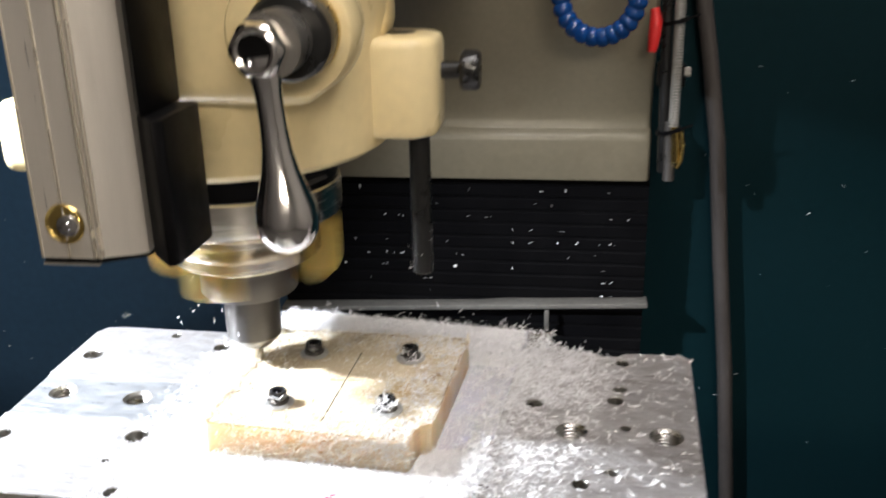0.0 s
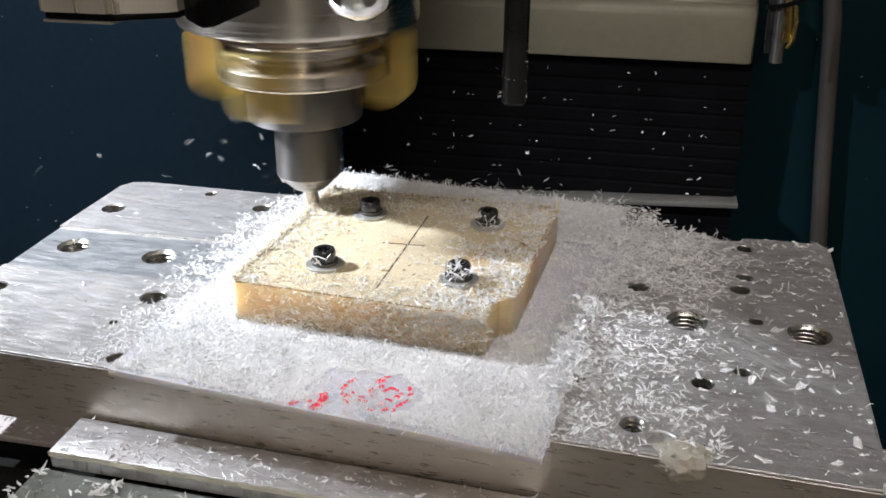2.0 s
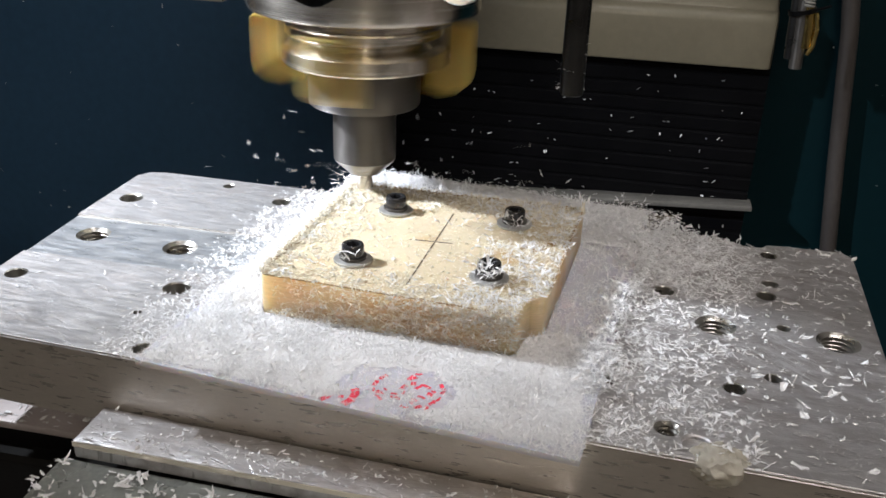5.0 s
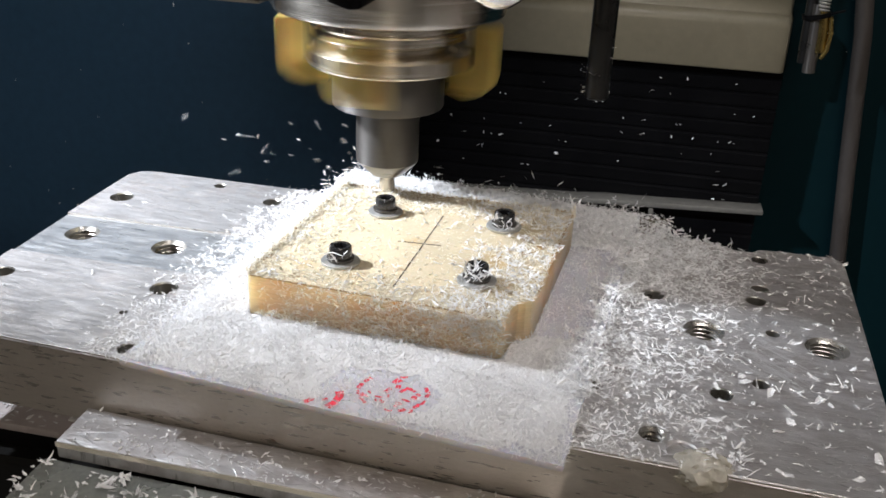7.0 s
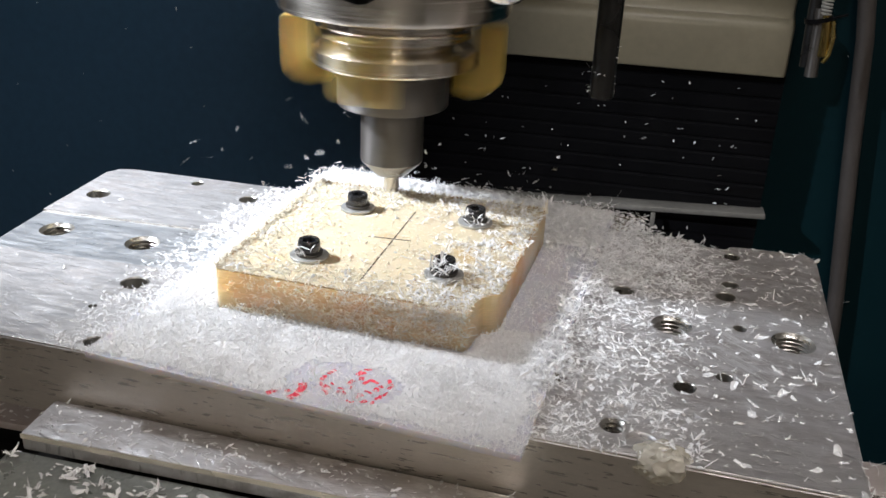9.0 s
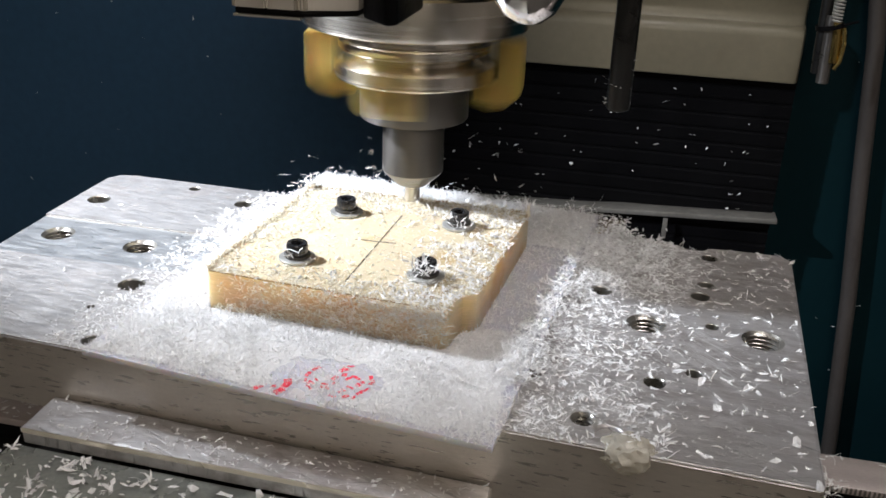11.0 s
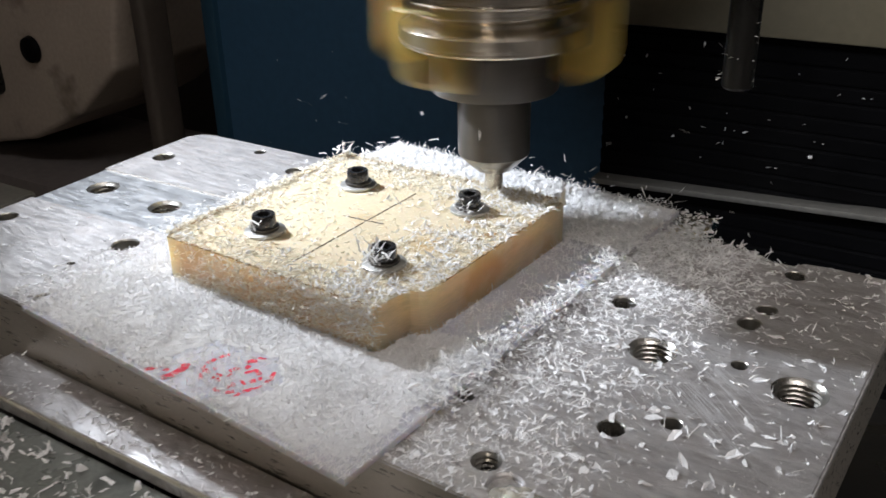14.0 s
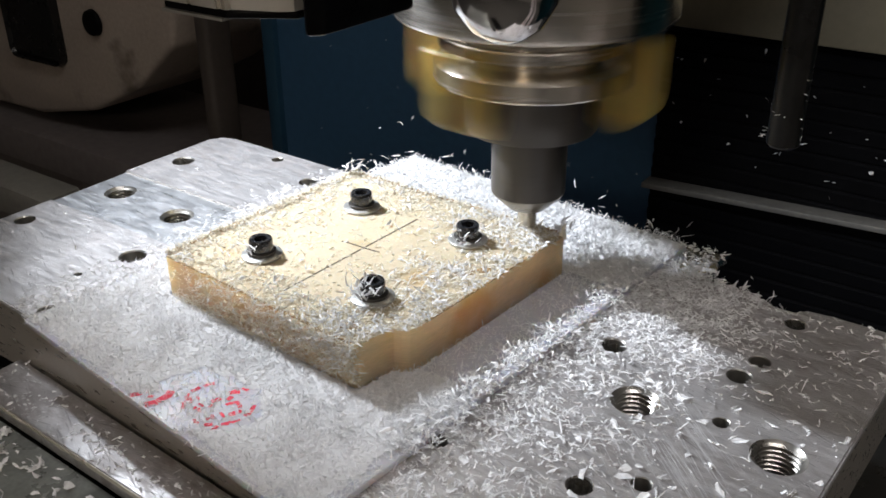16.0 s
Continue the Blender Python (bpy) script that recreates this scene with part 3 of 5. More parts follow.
# ---- the spindle, its holder and cutter ----
def spindle():
    t = thing("spindle", "bright ground steel spindle nose with a tool holder, turning", "spindle")
    part("nose", lathe([(0.030, 0.1280), (0.0525, 0.1280), (0.0535, 0.1270), (0.0535, 0.1122), (0.0528, 0.1101), (0.0512, 0.1094), (0.0345, 0.1094), (0.0345, 0.1032), (0.030, 0.1032)], 96), STEEL, t)
    part("holder_flange", lathe([(0.02, 0.1031), (0.0360, 0.1031), (0.0366, 0.1025), (0.0366, 0.0990), (0.0359, 0.0983), (0.0292, 0.0958), (0.0292, 0.0944), (0.0376, 0.0926), (0.0384, 0.0919), (0.0384, 0.0860), (0.0377, 0.0852), (0.02, 0.0851)], 96), STEEL, t, "grooved ground steel holder flange")
    part("chuck_body", lathe([(0.01, 0.0850), (0.0262, 0.0850), (0.0265, 0.0844), (0.0265, 0.0659), (0.0259, 0.0650), (0.0155, 0.0643), (0.01, 0.0643)], 72), DARK_STEEL, t, "dark steel chuck body")
    part("collet_nut", lathe([(0.005, 0.0642), (0.0149, 0.0642), (0.0150, 0.0638), (0.0150, 0.0374), (0.0146, 0.0365), (0.0079, 0.0300), (0.0056, 0.0297), (0.0035, 0.0303)], 64), GREY_STEEL, t, "grey steel collet nut")
    part("nut_band", lathe([(0.01515, 0.0637), (0.01518, 0.0632), (0.01518, 0.0382), (0.01510, 0.0374)], 64), DARK_STEEL, t)
    # two-flute cutter
    bm = bmesh.new()
    rings = []
    for i in range(25):
        z = 0.006 + 0.026 * i / 24
        turn = 5.5 * i / 24
        ring = []
        for k in range(20):
            a = 2 * math.pi * k / 20
            r = 0.0040 if i > 20 else 0.0040 * (0.72 + 0.28 * abs(math.cos(a)) ** 0.6)
            ring.append(bm.verts.new((r * math.cos(a + turn), r * math.sin(a + turn), z)))
        rings.append(ring)
    for a, b in zip(rings, rings[1:]):
        for k in range(20):
            bm.faces.new((a[k], a[(k + 1) % 20], b[(k + 1) % 20], b[k]))
    bm.faces.new(rings[0])
    part("end_mill", bm, CARBIDE, t, "bright two-flute end mill")
    return t


def chip_fan():
    """The yellow blower clamped on the spindle: four short paddles."""
    t = thing("chip_fan", "yellow plastic chip fan spinning round the spindle", "fan")
    part("clamp_ring", lathe([(0.0267, 0.0838), (0.0287, 0.0838), (0.0289, 0.0832), (0.0289, 0.0805), (0.0267, 0.0805)], 64), DARK_STEEL, t, "dark steel clamp ring")
    prof = [(0.0288, 0.0748), (0.0400, 0.0730), (0.0470, 0.0750), (0.0515, 0.0790), (0.0525, 0.0835), (0.0525, 0.1035), (0.0515, 0.1045), (0.0412, 0.1045), (0.0405, 0.1035), (0.0405, 0.0842), (0.0288, 0.0836), (0.0288, 0.0748)]
    for k in range(4):
        bm = lathe(prof, 2, 90 * k - 5, 90 * k + 5)
        bmesh.ops.holes_fill(bm, edges=bm.edges[:], sides=0)
        part("paddle", bm, YELLOW, t)
    return t


SPINDLE = spindle()
FAN = chip_fan()


# ---- hoses and cables beside the saddle ----
def vinyl_hose():
    t = thing("vinyl_hose", "dull translucent vinyl hose hanging before the blue panel", "hose")
    pts = [(0.298, 0.575, 0.28), (0.302, 0.580, 0.22), (0.311, 0.583, 0.166), (0.323, 0.585, 0.10), (0.337, 0.585, 0.013), (0.351, 0.585, -0.123), (0.368, 0.585, -0.27), (0.385, 0.585, -0.455), (0.395, 0.585, -0.62)]
    part("hose", tube(pts, 0.0088, 16), TUBE, t)
    part("clip", move(lathe([(0.0091, -0.003), (0.0115, -0.003), (0.0115, 0.003), (0.0091, 0.003)], 24), pose(0.3075, 0.582, 0.186)), BLACK, t)
    return t


vinyl_hose()


def conduit():
    t = thing("cable_bundle", "steel spring conduit and cables tied with black ties", "cable bundle", m=pose(0.007, 0.0, -0.002))
    part("dark_cable", tube([(0.258, 0.505, 0.30), (0.259, 0.505, 0.2), (0.261, 0.505, 0.1), (0.263, 0.505, 0.02), (0.264, 0.505, 0.0)], 0.0055, 12), BLACK_METAL, t)
    coil = []
    for i in range(700):
        a = i * 0.62
        z = 0.26 - 0.21 * i / 700
        coil.append((0.2705 + 0.0045 * math.cos(a) + 0.004 * (0.26 - z), 0.498 + 0.0045 * math.sin(a), z))
    part("spring_sleeve", tube(coil, 0.0011, 5), GALV, t, "coiled steel sleeve")
    part("brass_end", tube([(0.272, 0.499, 0.05), (0.274, 0.499, 0.03), (0.2745, 0.499, 0.012)], 0.0052, 12), BRASS, t)
    part("brass_loop", tube([(0.279, 0.498, 0.045), (0.282, 0.498, 0.03), (0.281, 0.498, 0.014), (0.277, 0.498, 0.006)], 0.0024, 8), BRASS, t)
    part("lower_cable", tube([(0.268, 0.501, 0.055), (0.269, 0.501, 0.02), (0.270, 0.501, -0.008)], 0.0060, 12), DARK_STEEL, t)
    for z in (0.155, 0.045):
        part("cable_tie", move(lathe([(0.0085, -0.0015), (0.0095, -0.0015), (0.0095, 0.0015), (0.0085, 0.0015)], 24), pose(0.267, 0.501, z, 0, -12, 0) @ Matrix.Diagonal((1.35, 1.15, 1.4, 1))), BLACK, t)
        part("tie_tail", tube([(0.277, 0.496, z + 0.002), (0.284, 0.494, z + 0.005), (0.290, 0.494, z + 0.007)], 0.0013, 6), BLACK, t)
    part("bolt", move(lathe([(0.0, 0.0), (0.005, 0.0), (0.005, 0.006), (0.0, 0.0065)], 6), pose(0.279, 0.5, 0.105, 0, 90, 0)), GALV, t)
    part("bracket", box(0.254, 0.281, 0.503, 0.53, 0.088, 0.112, 0.002), BLACK, t)
    part("red_cap", tube([(0.246, 0.497, 0.168), (0.248, 0.496, 0.156), (0.247, 0.495, 0.142), (0.2455, 0.495, 0.126)], 0.006, 14, [0.004, 0.0062, 0.0062, 0.0045]), RED_PLASTIC, t, "red plastic cap")


conduit()


def coolant_hose():
    t = thing("coolant_hose", "glossy blue segmented coolant hose bent in a loop", "coolant hose", m=pose(0.006, 0.0, -0.001))
    pts = []
    for i in range(13):
        a = radians(180 + 180 * i / 12)
        pts.append(Vector((0.191 + 0.036 * math.cos(a), 0.455 - 0.02 * i / 12, 0.185 + 0.040 * math.sin(a))))
    pts = [Vector((0.155, 0.455, 0.185 + 0.013 * k)) for k in (5, 4, 3, 2, 1)] + pts + [Vector((0.227, 0.435, 0.185 + 0.013 * k)) for k in (1, 2, 3, 4, 5)]
    for i, (a, b) in enumerate(zip(pts, pts[1:])):
        m = look(a, b)
        seg = lathe([(0.0, 0.002), (0.0062, 0.002), (0.0088, -0.0005), (0.0098, -0.004), (0.0088, -0.008), (0.0066, -0.0105), (0.0066, -0.013), (0.0, -0.013)], 20)
        part("segment", seg, BLUE_HOSE, t, m=m)


coolant_hose()


# ---- the machine's bed and what stands beyond it ----
def machine_base():
    t = thing("milling_machine_bed", "dark blue cast machine base in the shade below the table", "machine base")
    part("body", box(-0.30, 0.34, -0.05, 0.50, -0.95, -0.42, 0.02, 3), BASE_BLUE, t)
    part("way", box(-0.09, -0.03, -0.36, 0.12, -0.42, -0.14, 0.006), BLACK, t)
    part("way", box(0.03, 0.09, -0.36, 0.12, -0.42, -0.14, 0.006), BLACK, t)
    part("cross_slide", box(-0.22, 0.22, -0.12, 0.14, -0.17, -0.115, 0.008), BLACK_METAL, t)
    part("blue_guard", box(-0.012, 0.016, -0.145, -0.135, -0.40, -0.12, 0.003), mat("bright_blue_guard", (0.01, 0.04, 0.30), 0.4), t, "bright blue guard strip")
    part("blue_guard", box(0.096, 0.112, -0.145, -0.135, -0.40, -0.14, 0.003), bpy.data.materials["bright_blue_guard"], t, "bright blue guard strip")


machine_base()


def bed_rail():
    t = thing("bed_rail", "dull grey steel rail at the side of the bed", "rail")
    part("rail", box(-1.1, -0.372, 0.000, 0.032, -0.085, -0.062, 0.004), BAR, t)
    part("foot", box(-0.95, -0.90, 0.0, 0.034, -0.99, -0.0855, 0.004), BLACK, t)


bed_rail()


def far_machine():
    """The cream headstock of another machine, behind on the left."""
    t = thing("lathe_headstock", "cream painted machine headstock in the shade", "machine", m=pose(-0.012, 0.0, -0.003))
    outline = [(-2.05, 0.45), (-1.14, 0.45), (-1.10, 0.30), (-1.12, -0.10), (-1.155, -0.235), (-1.27, -0.330), (-1.43, -0.405), (-1.62, -0.445), (-2.05, -0.455)]
    bm = prism(outline, -0.0, 0.32, 0.012, 3)
    part("casting", move(bm, Matrix(((1, 0, 0, 0), (0, 0, -1, 1.07), (0, 1, 0, 0), (0, 0, 0, 1)))), CREAM_SHADED, t)
    part("cover_bolt", move(lathe([(0.0, 0.012), (0.017, 0.012), (0.024, 0.008), (0.026, 0.0), (0.0, 0.0)], 30), pose(-1.372, 0.747, -0.216, 90, 0, 0)), BLACK, t)
    part("pocket", box(-1.66, -1.485, 0.735, 0.752, -0.32, 0.40, 0.02, 3), BLACK_METAL, t)
    part("handle", tube([(-1.80, 0.72, -0.155), (-1.62, 0.72, -0.160), (-1.56, 0.72, -0.165)], 0.022, 14), GALV, t)
    # stand and tray are lighter than black: haze is put into their colour
    part("stand", box(-2.05, -1.18, 0.80, 1.05, -1.0, -0.50, 0.02, 3), SHADED_WALL, t)
    part("tray", box(-2.1, -1.05, 0.70, 1.1, -0.55, -0.47, 0.01), SHADED_WALL, t)


far_machine()
tagged(part("post", box(-1.068, -1.036, 0.72, 0.78, -1.0, 1.2, 0.01, 3), POST), "brown painted steel post in the shade", "post")


# ---- on the table: all of this rides with it, drawn from the first right-hand thread hole ----
def slotted_table():
    t = rides(thing("slotted_table", "dusty cast iron machine table with a T-slot", "machine table"))
    for y0, y1 in ((-0.0600, -0.0290), (-0.0110, 0.0120)):
        part("rail", box(-0.62, 0.52, y0, y1, -0.0640, -0.060, 0.0008), CAST_TABLE, t)
        part("slot_wall", box(-0.62, 0.52, y0 + 0.001, y1, -0.0724, -0.0641), BLACK, t)
    part("slot_floor", box(-0.62, 0.52, -0.066, 0.012, -0.110, -0.0725), BLACK_METAL, t)
    part("apron", box(-0.62, 0.52, -0.0665, -0.0580, -0.20, -0.0755, 0.002), BLACK_METAL, t, "dark front apron of the table")
    n = 220
    bm = bmesh.new()
    for i in range(n):
        x = 0.085 + i * 0.0019
        bmesh.ops.create_cube(bm, size=1, matrix=Matrix.Translation((x, -0.0113, -0.0619)) @ Matrix.Diagonal((0.0008, 0.0008, 0.0030, 1)))
    part("rack_teeth", bm, BAR, t)
    return t


slotted_table()


def riser(x):
    t = rides(thing("riser_block", "dark steel riser block between table and plate", "riser block", "risers", m=None))
    part("block", box(x - 0.02, x + 0.02, -0.059, 0.011, -0.0598, -0.0316, 0.001), BLACK_METAL, t)


riser(-0.16)
riser(0.0)

PLATE = [(-0.3125, -0.0795), (0.0575, -0.1000), (0.0592, -0.0985), (0.0705, 0.0880), (0.0660, 0.0930), (0.040, 0.0935), (0.031, 0.0925), (0.0275, 0.0885), (0.020, 0.0880), (0.014, 0.0915), (0.006, 0.0945),
         (-0.300, 0.1030), (-0.3085, 0.1010), (-0.3130, 0.0940), (-0.3135, 0.0370)]
CHANNEL_Y, CHANNEL_X = (-0.0115, 0.0345), -0.190
# threaded and plain holes: x, y, radius, threaded
HOLES = [(0.0, 0.0, 0.0085, 1), (0.0485, -0.0015, 0.0088, 1), (-0.228, -0.028, 0.0062, 0), (-0.021, -0.080, 0.0046, 1), (-0.043, -0.055, 0.0040, 0), (0.019, -0.037, 0.0034, 0),
         (0.004, -0.048, 0.0044, 0), (-0.257, 0.093, 0.0034, 0), (-0.221, 0.079, 0.0052, 0), (-0.299, 0.062, 0.0062, 0), (-0.302, -0.033, 0.0050, 0), (0.024, 0.034, 0.0046, 0),
         (0.030, 0.080, 0.0042, 0), (-0.021, 0.027, 0.0050, 0), (0.027, 0.047, 0.0040, 0), (0.028, 0.005, 0.0030, 0), (-0.2335, -0.052, 0.0018, 0), (-0.2175, -0.0775, 0.0042, 0),
         (-0.0113, -0.0868, 0.0056, None)]
CHANNEL_HOLES = [(-0.294, 0.016, 0.0082, 1), (-0.247, 0.013, 0.0082, 1)]


def loop(bm, pts, z):
    vs = [bm.verts.new((x, y, z)) for x, y in pts]
    return vs, [bm.edges.new((a, b)) for a, b in zip(vs, vs[1:] + vs[:1])]


def circle(x, y, r, n=28):
    return [(x + r * math.cos(2 * math.pi * k / n), y + r * math.sin(2 * math.pi * k / n)) for k in range(n)]


def drilled(outline, holes, z):
    bm = bmesh.new()
    _, edges = loop(bm, outline, z)
    for x, y, r, _ in holes:
        edges += loop(bm, circle(x, y, r), z)[1]
    bmesh.ops.triangle_fill(bm, edges=edges, use_beauty=True, use_dissolve=False)
    return bm


def bore(x, y, r, z, threaded):
    """The wall of a hole: chamfer, then a plain bore or rings of thread, with a floor."""
    prof = [(r, z), (r * 0.90, z - r * 0.10)]
    if threaded:
        h = z - r * 0.10
        while h > -0.0245:
            prof += [(r * 0.90, h), (r * 0.79, h - 0.0007), (r * 0.79, h - 0.0010), (r * 0.90, h - 0.0017)]
            h -= 0.0019
        prof += [(0.0, -0.026)]
    else:
        deep = 0.0016 if threaded is None else 0.012
        prof += [(r * 0.90, z - deep), (0.0, z - deep - 0.0004)]
    return move(lathe(prof, 28), pose(x, y, 0))


def fixture_plate():
    t = rides(thing("fixture_plate", "thick worn aluminium fixture plate with threaded holes, strewn with chips", "fixture plate"))
    y0, y1 = CHANNEL_Y
    outline = PLATE + [(-0.3135, y1), (CHANNEL_X, y1), (CHANNEL_X, y0), (-0.3130, y0)]
    part("top_face", drilled(outline, HOLES, 0.0), ALU, t)
    floor_line = [(-0.3130, y0), (CHANNEL_X, y0), (CHANNEL_X, y1), (-0.3135, y1)]
    d = -0.0011
    part("channel", drilled(floor_line, CHANNEL_HOLES, d), CHANNEL, t, "shallow milled channel")
    bm = bmesh.new()
    for (xa, ya), (xb, yb) in zip(floor_line[:], floor_line[1:]):
        bm.faces.new([bm.verts.new(p) for p in ((xa, ya, d), (xb, yb, d), (xb, yb, 0), (xa, ya, 0))])
    part("channel_wall", bm, ALU_SIDE, t)
    # sides and underside; the left edge drops to the channel
    body = PLATE + [(-0.3135, y1), (-0.3130, y0)]
    bm = bmesh.new()
    low = [bm.verts.new((x, y, -0.0315)) for x, y in body]
    k = len(PLATE)
    for i in range(len(body)):
        (xa, ya), (xb, yb) = body[i], body[(i + 1) % len(body)]
        in_ch = i == k
        top = d if in_ch else 0.0
        a, b = bm.verts.new((xa, ya, top)), bm.verts.new((xb, yb, top))
        bm.faces.new((low[i], low[(i + 1) % len(body)], b, a))
    bm.faces.new(low)
    part("edge", bm, ALU_SIDE, t, "scuffed machined edge")
    for (xa, ya), (xb, yb) in ((PLATE[0], PLATE[1]), (PLATE[2], PLATE[3])):
        d2 = Vector((xb - xa, yb - ya)).normalized()
        nx, ny = d2.y, -d2.x
        bm = bmesh.new()
        bm.faces.new([bm.verts.new(p) for p in ((xa - nx * 0.0008, ya - ny * 0.0008, 0.00025), (xb - nx * 0.0008, yb - ny * 0.0008, 0.00025), (xb + nx * 0.0003, yb + ny * 0.0003, -0.0009), (xa + nx * 0.0003, ya + ny * 0.0003, -0.0009))])
        part("chamfer", bm, ALU, t, "bright filed edge")
    # a bright torn tab at the back edge, half under the sheet
    part("tab", prism([(-0.036, 0.0965), (-0.035, 0.1190), (-0.0200, 0.1205), (-0.0115, 0.1235), (-0.0135, 0.1150), (-0.0105, 0.1080), (-0.0150, 0.0962)], -0.0050, -0.0006, 0.0006), FOIL, t, "bright torn metal tab")
    # bores are greyer than the plate: the shade inside is put into their colour
    for x, y, r, thread in HOLES:
        part("threaded_hole" if thread else "hole", bore(x, y, r, 0.0, thread), ALU if thread is None else GREY_STEEL, t)
    for x, y, r, thread in CHANNEL_HOLES:
        part("threaded_hole", bore(x, y, r, d, thread), GREY_STEEL, t)
    return t


fixture_plate()


def plate_scratches():
    """Thin bright scratches: a bundle of parallel tool marks, and stray ones."""
    r = random.Random(21)
    verts, faces = [], []
    for i in range(420):
        stray = i > 150
        if stray:
            x, y = (r.uniform(-0.02, 0.064), r.uniform(-0.09, 0.085)) if r.random() < 0.45 else (r.uniform(-0.310, -0.20), r.uniform(-0.07, 0.095))
            a = radians(r.gauss(4, 10) if r.random() < 0.5 else r.uniform(-180, 180))
            n, w = r.uniform(0.003, 0.016), r.uniform(0.00003, 0.00008)
        else:
            x, y = r.gauss(0.012, 0.008), r.uniform(-0.030, 0.020)
            a = radians(r.gauss(-44, 2.5))
            n, w = r.uniform(0.010, 0.042), r.uniform(0.00004, 0.00014)
        ex, ey = x + math.cos(a) * n, y + math.sin(a) * n
        clear = all(not near_hole(x + (ex - x) * k / 6, y + (ey - y) * k / 6, 0.0012) for k in range(7))
        if not clear or not inside(PLATE, ex, ey) or not inside(PLATE, x, y) or (CHANNEL_Y[0] - 0.004 < y < CHANNEL_Y[1] + 0.004 and x < CHANNEL_X + 0.01) or (CHANNEL_Y[0] - 0.002 < ey < CHANNEL_Y[1] + 0.002 and ex < CHANNEL_X + 0.01):
            continue
        dx, dy = -math.sin(a) * w, math.cos(a) * w
        k = len(verts)
        mx, my = (x + ex) / 2 + r.gauss(0, 0.0002), (y + ey) / 2 + r.gauss(0, 0.0002)
        verts += [(x, y, 0.00006), (mx - dx, my - dy, 0.00006), (mx + dx, my + dy, 0.00006), (ex, ey, 0.00006)]
        faces += [(k, k + 1, k + 2), (k + 1, k + 3, k + 2)]
    me = bpy.data.meshes.new("plate_scratches")
    me.from_pydata(verts, [], faces)
    me.materials.append(SCRATCH)
    rides(tagged(new("plate_scratches", me), "fine bright scratches in the aluminium plate", "scratches", kind="stuff"))


def near_hole(x, y, extra=0.0):
    return any(math.hypot(x - hx, y - hy) < r + extra for hx, hy, r, _ in HOLES)


plate_scratches()


def glue_blob():
    t = rides(thing("glue_blob", "lump of clear glue on the plate's front edge", "glue"))
    bm = bmesh.new()
    bmesh.ops.create_icosphere(bm, subdivisions=4, radius=1)
    for v in bm.verts:
        n = noise.noise(v.co * 2.4) * 0.16 + noise.noise(v.co * 6) * 0.10 + noise.noise(v.co * 14) * 0.05
        v.co = Vector((v.co.x * 0.0105 * (1 + n), v.co.y * 0.0072 * (1 + n), v.co.z * 0.0068 * (1 + n))) + Vector((-0.004, -0.0925, -0.0030))
    part("lump", bm, GLUE, t)


glue_blob()


def front_bar():
    t = rides(thing("front_bar", "bright aluminium bar clamped before the plate", "bar"))
    part("bar", prism([(-0.2320, -0.1075), (-0.0500, -0.1125), (-0.0505, -0.0960), (-0.2320, -0.0855)], -0.0315, -0.0240, 0.0006), ALU, t)
    part("filed_edge", prism([(-0.2320, -0.1080), (-0.0500, -0.1130), (-0.0500, -0.1127), (-0.2320, -0.1077)], -0.0262, -0.0242), RIDGE, t, "bright filed front edge")
    part("end_face", prism([(-0.0498, -0.1122), (-0.0495, -0.1122), (-0.0500, -0.0964), (-0.0503, -0.0964)], -0.0312, -0.0243), ALU_SIDE, t, "scuffed sawn end")


front_bar()


def chip_tray():
    t = rides(thing("chip_tray", "dark greenish metal plate strewn with white chips", "plate"))
    part("plate", prism([(-0.2390, -0.26), (-0.0480, -0.26), (-0.0510, -0.1130), (-0.2370, -0.1080)], -0.0420, -0.0320, 0.0008), PAN, t)
    part("bracket", box(-0.235, -0.055, -0.115, -0.06, -0.0575, -0.0422), BLACK_METAL, t)


chip_tray()


def guard_block():
    t = rides(thing("guard_block", "black plastic guard block with blue cheeks under the plate", "guard block"))
    part("body", box(-0.067, -0.0210, -0.088, -0.0708, -0.20, -0.0322, 0.002), BLACK, t)
    blue = mat("bright_blue_cheek", (0.006, 0.032, 0.22), 0.4)
    part("cheek", box(-0.0205, -0.0095, -0.084, -0.0708, -0.20, -0.0345, 0.002), blue, t, "bright blue cheek")
    part("cheek", box(-0.0850, -0.0675, -0.100, -0.0708, -0.20, -0.060, 0.002), blue, t, "bright blue cheek")


guard_block()

SHEET_LINE = [(-0.2140, -0.0895), (-0.0490, -0.1095), (-0.0280, 0.1150), (-0.1930, 0.1340)]


